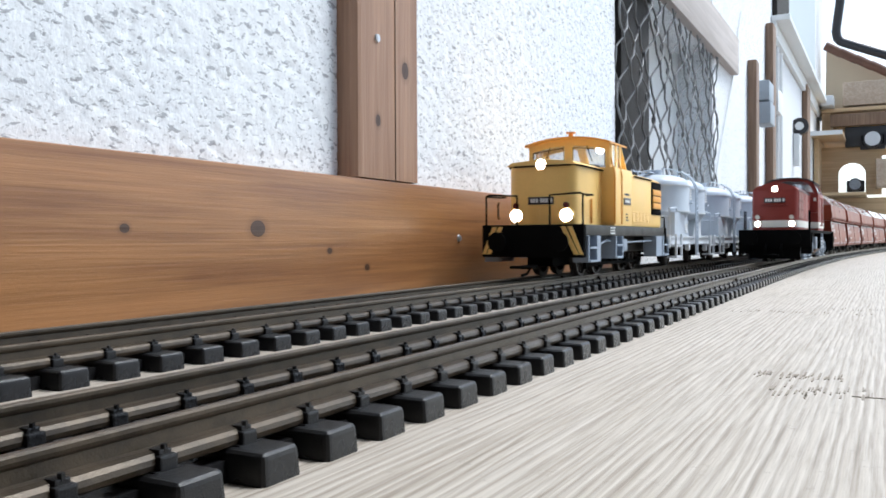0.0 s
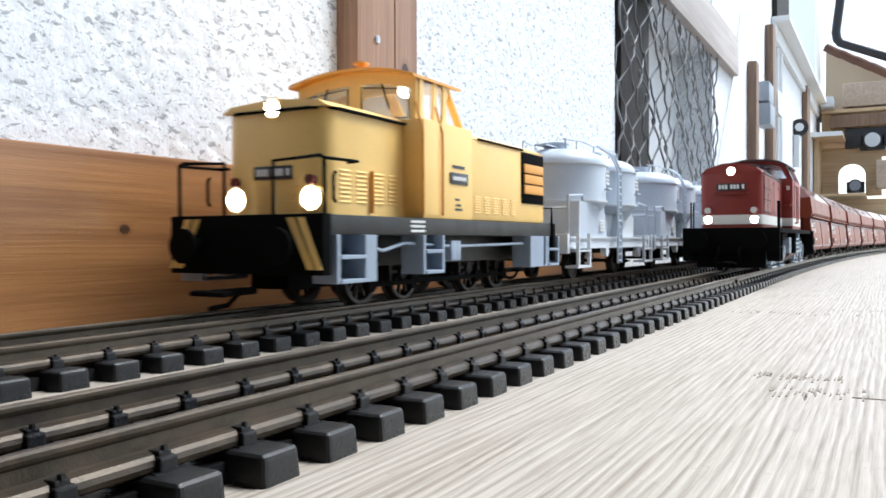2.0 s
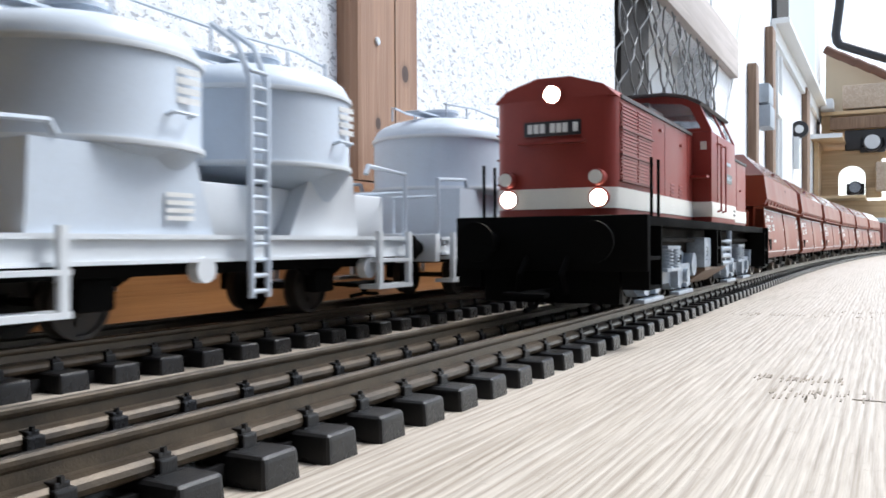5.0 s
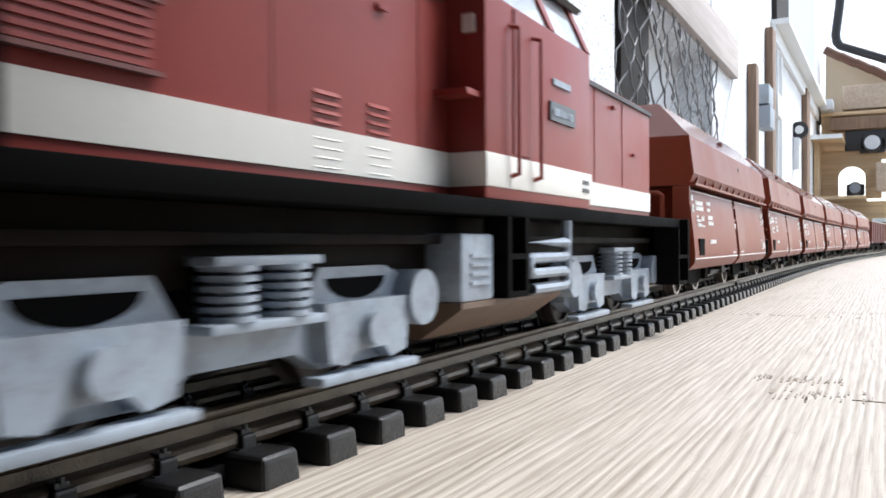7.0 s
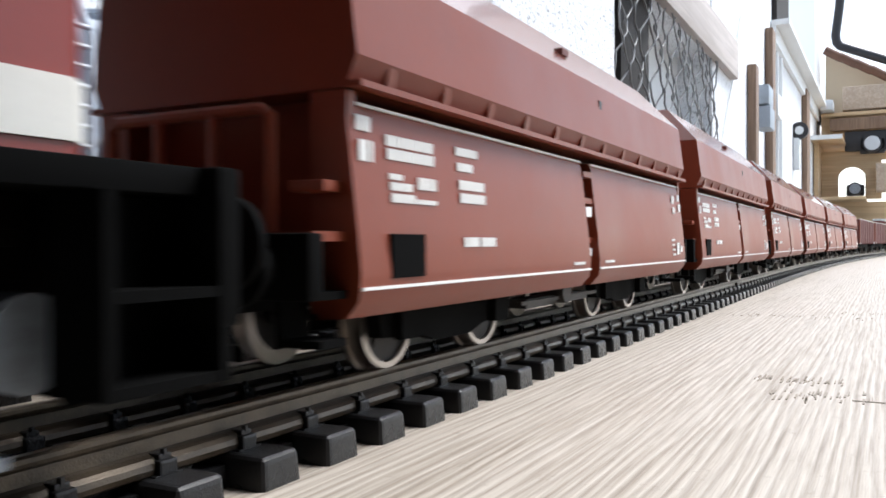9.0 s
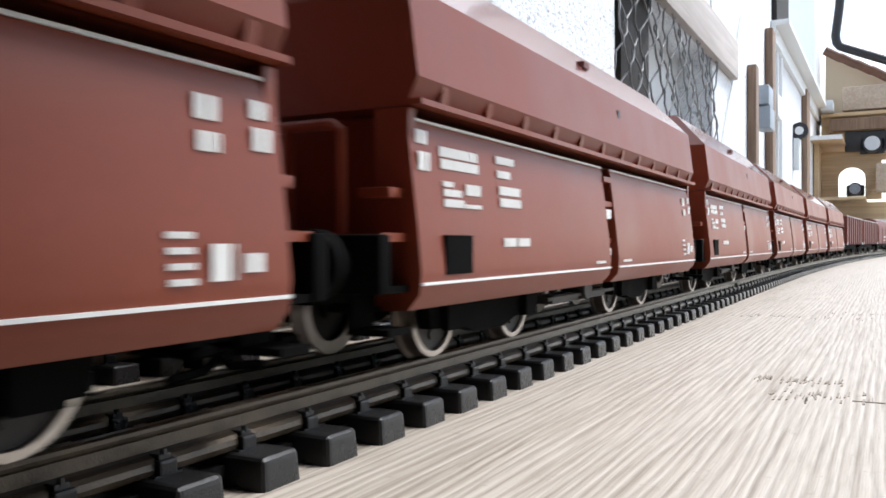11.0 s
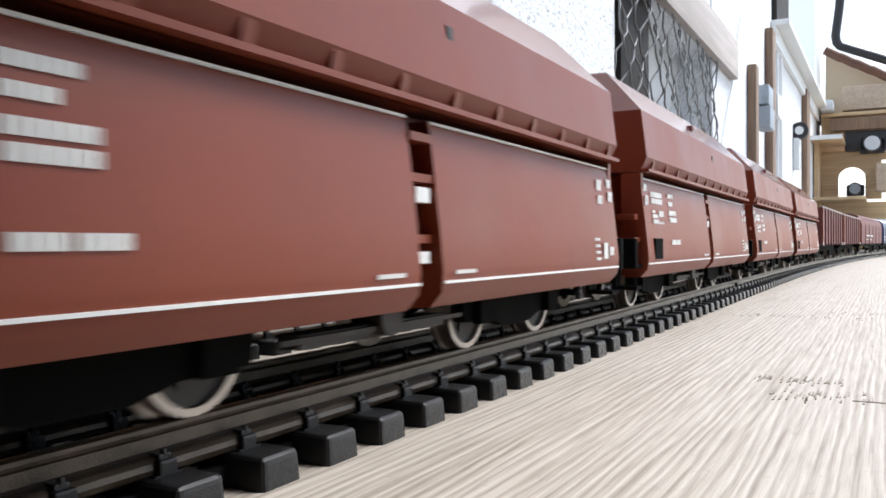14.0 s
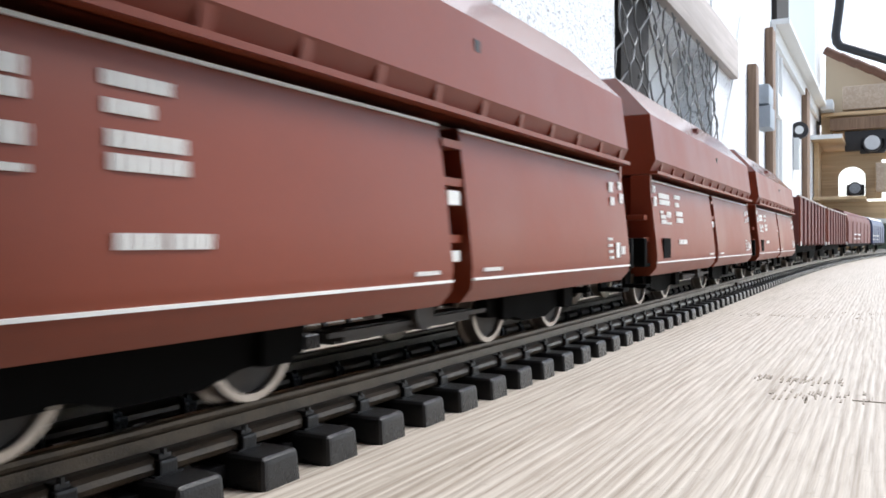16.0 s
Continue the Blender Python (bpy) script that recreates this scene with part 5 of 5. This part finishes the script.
    prism(bm, [(-L + 0.030, 0.040), (-L + 0.060, 0.030), (L - 0.060, 0.030), (L - 0.030, 0.040), (L - 0.012, 0.0795), (-L + 0.012, 0.0795)], -0.035, 0.035, "x")
    part("lower_bin", bm, M["hopper"], t, smooth=False)
    part("frame", boxes((-0.020, 0.020, -L - 0.012, L + 0.012, 0.022, 0.036)), M["black"], t)
    for e in (-1, 1):
        ya, yb = sorted((e * (L + 0.012), e * (L + 0.018)))
        part("end_beam", boxes((-0.0470, 0.0470, ya, yb, 0.026, 0.0425), bevel=0.001), M["black"], t)
        yl, yh = sorted((e * (L - 0.02), e * (L + 0.014)))
        part("platform", boxes((-0.045, 0.045, yl, yh, 0.0405, 0.0430)), M["hopper"], t)
        bm = bmesh.new()
        yy = e * (L + 0.010)
        tube(bm, [(-0.029, yy, 0.043), (-0.029, yy, 0.0725), (-0.026, yy, 0.0745), (0.026, yy, 0.0745), (0.029, yy, 0.0725), (0.029, yy, 0.043)], 0.0018, 8)
        rod(bm, (0.010, yy, 0.043), (0.010, yy, 0.0745), 0.0018)
        rod(bm, (-0.010, yy, 0.043), (-0.010, yy, 0.0745), 0.0018)
        part("platform_railing", bm, M["hopper"], t)
        for sx in (-1, 1):
            yl, yh = sorted((e * L, e * (L - 0.004)))
            part("end_post", boxes((min(sx * .034, sx * .0455), max(sx * .034, sx * .0455), yl, yh, 0.0215, 0.0795)), M["hopper"], t)
            ym, yn = sorted((e * L, e * (L + 0.008)))
            part("end_bracket", boxes((min(sx * .033, sx * .044), max(sx * .033, sx * .044), ym, yn, 0.0530, 0.0560), bevel=0.0005), M["hopper"], t)
            buffer(t, sx * 0.0335, e * (L + 0.018), 0.0345, e, 0.0095, 0.011)
            xa, xb = sorted((sx * 0.034, sx * 0.046))
            ym, yn = sorted((e * (L + 0.001), e * (L + 0.012)))
            for z in (0.014, 0.026):
                part("foot_step", boxes((xa, xb, ym, yn, z, z + 0.002)), M["black"], t, smooth=False)
            part("step_bracket", boxes((xa - 0.002, xa, ym, yn, 0.014, 0.0405)), M["black"], t, smooth=False)
        coupling(t, e * (L + 0.014), e)
    for yc in (-0.1060, 0.1060):
        for sx in (-1, 1):
            xa, xb = sorted((sx * 0.0265, sx * 0.0315))
            bm = bmesh.new()
            prism(bm, [(yc - 0.050, 0.020), (yc - 0.018, 0.020), (yc - 0.008, 0.025), (yc + 0.008, 0.025), (yc + 0.018, 0.020), (yc + 0.050, 0.020), (yc + 0.048, 0.011), (yc + 0.024, 0.010), (yc + 0.012, 0.007),
                           (yc - 0.012, 0.007), (yc - 0.024, 0.010), (yc - 0.048, 0.011)], xa, xb, "x")
            for e in (-1, 1):
                box(bm, min(sx * .0315, sx * .0345), max(sx * .0315, sx * .0345), yc + e * 0.035 - 0.006, yc + e * 0.035 + 0.006, 0.010, 0.022)
            part("bogie_frame", bm, M["black"], t, "black bogie side frame")
        for e in (-1, 1):
            wheelset(t, yc + e * 0.0352, 0.0160)
    for sx in (-1, 1):
        bm = bmesh.new()
        box(bm, sx * 0.028 - 0.004, sx * 0.028 + 0.004, -0.040, 0.040, 0.012, 0.016)
        disc(bm, (sx * 0.030, 0.0, 0.018), 0.006, 0.012, "x", 12)
        box(bm, sx * 0.033 - 0.001, sx * 0.033 + 0.001, -0.05, 0.05, 0.014, 0.0155)
        part("discharge_gear", bm, M["wheel"], t)
    return t, o


# ---------------------------------------------------------------- wagons at the end of the train
def open_wagon():
    t = thing("open_wagon", "dull oxide red model open wagon with ribbed sides", "model wagon", "open goods wagons")
    L = 0.255
    bm = bmesh.new()
    for sx in (-1, 1):
        box(bm, min(sx * .0465, sx * .0490), max(sx * .0465, sx * .0490), -L, L, 0.038, 0.110)
    for e in (-1, 1):
        box(bm, -0.0465, 0.0465, min(e * L, e * (L - .003)), max(e * L, e * (L - .003)), 0.038, 0.110)
    box(bm, -0.0465, 0.0465, -L, L, 0.036, 0.040)
    part("body", bm, M["oxide"], t, smooth=False)
    for sx in (-1, 1):
        part("top_rim", boxes((min(sx * .0455, sx * .0505), max(sx * .0455, sx * .0505), -L, L, 0.110, 0.113), bevel=0.0005), M["lintel"], t, "pale worn top rim")
        for i in range(9):
            y = -L + 0.004 + i * (2 * L - 0.008) / 8
            part("side_post", boxes((min(sx * .0490, sx * .0515), max(sx * .0490, sx * .0515), y - 0.003, y + 0.003, 0.034, 0.110), bevel=0.0005), M["hopper"] if i in (0, 8) else M["oxide"], t)
        part("marking", boxes((min(sx * .0490, sx * .0516), max(sx * .0490, sx * .0516), -L + 0.002, -L + 0.012, 0.034, 0.041)), M["white"], t)
        part("marking", boxes((min(sx * .0490, sx * .0516), max(sx * .0490, sx * .0516), L - 0.012, L - 0.002, 0.034, 0.041)), M["white"], t)
    part("frame", boxes((-0.030, 0.030, -L, L, 0.022, 0.036)), M["black"], t)
    for e in (-1, 1):
        for sx in (-1, 1):
            buffer(t, sx * 0.0335, e * L, 0.0345, e, 0.0095, 0.014)
        coupling(t, e * (L - 0.004), e)
    for yc in (-0.165, 0.165):
        for x in (-0.031, 0.0265):
            part("bogie_side", boxes((x, x + 0.0045, yc - 0.05, yc + 0.05, 0.009, 0.024), bevel=0.001), M["black"], t)
        for e in (-1, 1):
            wheelset(t, yc + e * 0.034, 0.0160)
    return t


def covered_wagon(name, label, body, top, half, category="model wagon"):
    t = thing(name, label, category)
    L = half
    bm = bmesh.new()
    prism(bm, [(-0.049, 0.036), (0.049, 0.036), (0.0495, 0.098), (0.046, 0.113), (0.036, 0.124), (0.018, 0.130), (-0.018, 0.130), (-0.036, 0.124), (-0.046, 0.113), (-0.0495, 0.098)], -L, L)
    part("body", bm, M[body], t)
    bm = bmesh.new()
    prism(bm, [(0.044, 0.118), (0.036, 0.1255), (0.018, 0.1315), (-0.018, 0.1315), (-0.036, 0.1255), (-0.044, 0.118), (-0.036, 0.124), (-0.018, 0.130), (0.018, 0.130), (0.036, 0.124)], -L - 0.001, L + 0.001)
    part("roof", bm, M[top], t)
    for sx in (-1, 1):
        for i in range(7):
            y = -L + 0.003 + i * (2 * L - 0.006) / 6
            part("rib", boxes((min(sx * .049, sx * .0508), max(sx * .049, sx * .0508), y - 0.002, y + 0.002, 0.036, 0.098)), M[body], t)
        letters(t, sx * 0.0498, -0.20, 0.060, [(0, 0, 0.09, 0.004), (0.12, 0, 0.08, 0.004), (0, -0.012, 0.06, 0.003), (0.12, -0.012, 0.06, 0.003)], side=sx)
    part("frame", boxes((-0.046, 0.046, -L, L, 0.028, 0.0358)), M["black"], t)
    for e in (-1, 1):
        for sx in (-1, 1):
            buffer(t, sx * 0.0335, e * L, 0.0345, e, 0.0095, 0.014)
        coupling(t, e * (L - 0.004), e)
    for y in (-L * 0.68, L * 0.68):
        part("axle_guard", boxes((-0.031, -0.0265, y - 0.02, y + 0.02, 0.009, 0.028), (0.0265, 0.031, y - 0.02, y + 0.02, 0.009, 0.028)), M["black"], t)
        wheelset(t, y, 0.0165)
    return t


# ---------------------------------------------------------------- far end of the wall and the shelf
def far_wall():
    for y, w, z1, name in ((3.16, 0.075, 0.70, "batten"), (3.66, 0.10, 0.945, "batten"), (5.35, 0.20, 0.97, "batten")):
        b = solid("wall_batten", boxes((WALL, WALL + 0.03, y, y + w, 0.0, z1), bevel=0.003), M["batten"], "brown upright wooden batten on the white wall", "batten", "", "wall battens")
    eb = thing("electric_box", "two stacked grey electric boxes with a white switch on the wall", "electric box")
    part("upper_box", boxes((WALL + 0.002, WALL + 0.05, 3.36, 3.50, 0.585, 0.660), bevel=0.006), M["electro"], eb)
    part("lower_box", boxes((WALL + 0.002, WALL + 0.055, 3.36, 3.50, 0.495, 0.578), bevel=0.006), M["electro"], eb)
    part("switch", boxes((WALL + 0.002, WALL + 0.035, 3.80, 3.98, 0.60, 0.70), bevel=0.006), M["whitepaint"], eb)
    for y, z0, z1 in ((3.93, 0.0, 0.90), (4.08, 0.0, 0.90)):
        bm = bmesh.new()
        rod(bm, (WALL + 0.015, y, z0), (WALL + 0.015, y, z1), 0.010, 12)
        solid("conduit", bm, M["whitepaint"], "white plastic cable conduit up the wall", "conduit", "", "conduits")
    bm = bmesh.new()
    tube(bm, [(WALL + 0.004, 2.98, 0.83), (WALL + 0.004, 2.78, 0.55), (WALL + 0.004, 2.53, 0.27), (WALL + 0.004, 2.4, 0.1)], 0.003)
    solid("wall_cable", bm, M["whitepaint"], "thin white cable slanting down the white wall", "cable")
    # white beam along the wall
    bm = bmesh.new()
    box(bm, WALL, WALL + 0.075, 3.86, 6.8, 1.00, 1.025, bevel=0.003)
    box(bm, WALL, WALL + 0.02, 3.86, 6.8, 0.93, 1.00)
    solid("shelf_rail", bm, M["whitepaint"], "white painted wooden rail along the wall", "rail")
    solid("wall_far", boxes((-0.75, WALL - 0.002, 4.42, 7.2, -0.9, 2.6)), M["plaster"], "white wall beyond the opening", "wall", "structure")
    solid("dark_strip", boxes((WALL - 0.001, WALL + 0.02, 3.90, 4.40, 1.03, 1.9)), M["darkwood"], "dark wooden strip over the rail", "strip")
    solid("grey_panel", boxes((WALL, WALL + 0.012, 4.43, 6.2, 1.03, 2.4)), M["palegrey"], "pale grey painted panel on the wall", "panel")
    wd = thing("wall_gauge", "small dark round gauge with a pipe on the wall", "gauge")
    bm = bmesh.new()
    disc(bm, (WALL + 0.03, 4.86, 0.660), 0.045, 0.05, "y", 20)
    part("case", bm, M["gutter"], wd)
    bm = bmesh.new()
    disc(bm, (WALL + 0.03, 4.832, 0.660), 0.022, 0.006, "y", 16)
    part("dial", bm, M["whitepaint"], wd)
    part("pipe", boxes((WALL, WALL + 0.03, 4.83, 4.89, 0.45, 0.62), bevel=0.004), M["whitepaint"], wd)


def shelf_unit():
    """Wooden shelves with cut-out arches that close the far end."""
    Y = 6.6
    k = Y / 5.0
    sh = thing("plywood_shelf", "pale plywood shelf unit with cut-out arches at the far end", "shelf")

    def X(v):
        return v * k

    def Z(v):
        return EYE_Z + (v - 0.0396) * k
    part("upper_board", boxes((X(-0.31), 0.1, Y - 0.10, Y + 0.3, Z(0.715), Z(0.735)), bevel=0.003), M["ply"], sh)
    part("rear_panel", boxes((X(-0.31), 0.1, Y + 0.3, Y + 0.33, Z(0.50), Z(0.73))), M["ply"], sh)
    part("lower_panel", boxes((X(-0.31), 0.1, Y + 0.3, Y + 0.33, -0.9, Z(0.262))), M["ply"], sh)
    part("upright", boxes((X(-0.31), X(-0.265), Y - 0.05, Y + 0.3, Z(0.60), Z(0.715))), M["ply"], sh)
    part("cross_beam", boxes((X(-0.265), 0.1, Y - 0.13, Y - 0.08, Z(0.635), Z(0.70)), bevel=0.003), M["batten"], sh)
    part("middle_board", boxes((X(-0.37), X(-0.19), Y - 0.6, Y + 0.3, Z(0.555), Z(0.572)), bevel=0.003), M["ply"], sh)
    part("side_panel", boxes((X(-0.33), X(-0.31), Y - 0.4, Y + 0.3, Z(0.22), Z(0.555))), M["ply"], sh)
    part("lower_board", boxes((X(-0.33), X(-0.09), Y - 0.5, Y + 0.3, Z(0.255), Z(0.270)), bevel=0.003), M["ply"], sh)
    part("block", boxes((X(-0.205), 0.1, Y - 0.1, Y + 0.2, Z(0.745), Z(0.87)), bevel=0.006), M["raw"], sh, "pale wooden block on the top board")
    # front with arch
    bm = bmesh.new()
    outer = [(X(-0.31), Z(0.27)), (X(-0.31), Z(0.53)), (X(-0.02), Z(0.53)), (X(-0.02), Z(0.27)), (X(-0.097), Z(0.27))]
    arch = []
    for i in range(13):
        a = math.pi * i / 12
        arch.append((X(-0.162 + 0.065 * math.cos(a)), Z(0.385 + 0.058 * math.sin(a))))
    prism(bm, outer + arch + [(X(-0.227), Z(0.27))], Y - 0.05, Y - 0.03)
    part("arch_front", bm, M["ply"], sh, "plywood front with a round arch", smooth=False)
    part("board_edge", boxes((X(-0.37), X(-0.19), Y - 0.605, Y - 0.60, Z(0.553), Z(0.575))), M["whitepaint"], sh, "white board edge")
    part("bottom_panel", boxes((X(-0.31), 0.1, Y - 0.06, Y - 0.03, Z(0.12), Z(0.255))), M["ply"], sh)
    part("white_ledge", boxes((X(-0.06), 0.1, Y - 0.5, Y - 0.03, Z(0.135), Z(0.155)), bevel=0.003), M["whitepaint"], sh)
    part("side_block", boxes((X(-0.045), 0.1, Y - 0.35, Y - 0.07, Z(0.30), Z(0.44)), bevel=0.006), M["raw"], sh)
    for name, x, z, r in (("wall_clock", -0.063, 0.557, 0.037), ("round_lamp", -0.144, 0.322, 0.027)):
        d = thing(name, "round dark device with a pale face on the shelf", "round device")
        bm = bmesh.new()
        disc(bm, (X(x), Y - 0.12, Z(z)), r * k * 1.25, 0.10, "y", 24)
        box(bm, X(x) - r * k * 1.6, X(x) + r * k * 1.6, Y - 0.10, Y - 0.05, Z(z) - r * k * 1.3, Z(z) + r * k * 0.9, bevel=0.008)
        if name == "wall_clock":
            box(bm, X(-0.195), 0.1, Y - 0.10, Y + 0.05, Z(0.525), Z(0.632), bevel=0.01)
        part("case", bm, M["gutter"], d)
        bm = bmesh.new()
        disc(bm, (X(x), Y - 0.174, Z(z)), r * k, 0.012, "y", 24)
        part("face", bm, M["silolight"] if name == "wall_clock" else M["bogie"], d)
    solid("green_bench", boxes((X(-0.08), 0.1, Y - 0.75, Y - 0.55, -0.9, Z(0.128)), bevel=0.01), M["green"], "dark green painted bench front below the shelf", "bench")
    # roof of the shed with tiles, and gutter
    rf = thing("shed_roof", "brown tiled shed roof edge above a cream gable", "roof")
    a, b = (X(-0.305), Z(1.115)), (0.1, Z(0.90))
    bm = bmesh.new()
    prism(bm, [(X(-0.31), Z(0.70)), (0.1, Z(0.70)), (0.1, b[1]), a], Y + 0.335, Y + 0.37)
    part("gable", bm, M["cream"], rf, "cream painted gable", smooth=False)
    n = 5
    for i in range(n):
        p = [a[0] + (b[0] - a[0]) * i / n, a[1] + (b[1] - a[1]) * i / n]
        q = [a[0] + (b[0] - a[0]) * (i + 1.15) / n, a[1] + (b[1] - a[1]) * (i + 1.15) / n]
        bm = bmesh.new()
        rod(bm, (p[0], Y + 0.25, p[1] + 0.020), (q[0], Y + 0.25, q[1] + 0.012), 0.032, 12)
        part("ridge_tile", bm, M["tile"], rf, smooth=True)
    g = thing("gutter_pipe", "dark bent gutter downpipe against the sky", "gutter pipe")
    bm = bmesh.new()
    tube(bm, [(X(x), Y + 0.15, Z(z)) for x, z in ((-0.215, 1.50), (-0.228, 1.336), (-0.240, 1.246), (-0.2465, 1.190), (-0.240, 1.150), (-0.223, 1.128), (-0.16, 1.100), (-0.002, 1.030), (0.06, 1.0))], 0.032, 14)
    part("pipe", bm, M["gutter"], g)
    bx = solid("storage_tub", boxes((X(-0.305), X(-0.245), Y - 0.25, Y - 0.05, Z(0.737), Z(0.79)), bevel=0.006), M["silolight"], "pale plastic tub on the top shelf", "tub")


# ---------------------------------------------------------------- build
setting()
timber_frame()
wire_mesh()
far_wall()
shelf_unit()

shunter, shunter_at = yellow_shunter()
silo, silo_at = silo_wagon()
loco, loco_at = red_locomotive()
hopper, hopper_at = hopper_wagon()
gondola = open_wagon()
covered = covered_wagon("covered_wagon", "brown model covered wagon with rounded roof on the front track", "oxide", "oxide", 0.37)
blue = covered_wagon("blue_wagon", "blue model wagon with pale roof on the front track", "blue", "silolight", 0.22)

TRAINS = [(shunter, C2, shunter_at), (silo, C2, silo_at), (loco, C1, loco_at), (hopper, C1, hopper_at), (gondola, C1, 5.15), (covered, C1, 6.38), (blue, C1, 7.03)]


def repeat(ob, centre, at):
    n = copy_thing(ob, Matrix())
    olds, news = [ob, *ob.children_recursive], [n, *n.children_recursive]
    known = {a: (y, r) for a, y, r in WHEELS}
    kids = [c for c in ob.children if c in known]
    mine = [c for c in n.children if c.name.startswith("wheelset")]
    for a, c in zip(sorted(kids, key=lambda w: w.location.y), sorted(mine, key=lambda w: w.location.y)):
        WHEELS.append((c, *known[a]))
    TRAINS.append((n, centre, at))


for i in range(1, 4):
    repeat(silo, C2, silo_at + 0.345 * i)
for i in range(1, 6):
    repeat(hopper, C1, hopper_at + 0.444 * i)
repeat(gondola, C1, 5.695)
tracks()

# ---------------------------------------------------------------- movement
RUN_REAR = ((0, 0), (0.5, .106), (1, .214), (1.5, .324), (2, .432), (2.5, .536), (3, .641), (3.5, .744), (4, .844), (5, 1.044), (6.5, 1.344), (8, 1.64), (10, 2.03), (12, 2.42), (14, 2.81), (16, 3.2))
RUN_FRONT = ((0, .165), (0.5, .275), (1, .385), (1.5, .495), (2, .604), (2.5, .711), (3, .815), (3.5, .919), (4, 1.020), (5, 1.221), (6, 1.418), (6.5, 1.520), (7, 1.624), (7.5, 1.730), (8, 1.836), (8.5, 1.940), (9, 2.042),
             (10, 2.247), (11, 2.455), (11.5, 2.561), (12, 2.672), (12.5, 2.780), (13, 2.882), (13.5, 2.981), (14, 3.085), (14.5, 3.190), (15, 3.297), (15.5, 3.403), (16, 3.509))


def run(centre, t):
    table = RUN_FRONT if centre == C1 else RUN_REAR
    return float(np.interp(t, [a for a, _ in table], [b for _, b in table]))


def motions():
    for ob, centre, at in TRAINS:
        table = RUN_FRONT if centre == C1 else RUN_REAR
        rows = []
        for t, d in table:
            x, y, a = along(centre, at - d)
            rows.append((t, pose(x, y, TOP, 0, 0, a)))
        walk(ob, rows)
    home = {ob: c for ob, c, _ in TRAINS}
    for w, y, r in WHEELS:
        centre = home[w.parent]
        walk(w, [(i / 10, pose(0, y, r, math.degrees(run(centre, i / 10) / r))) for i in range(161)])


motions()
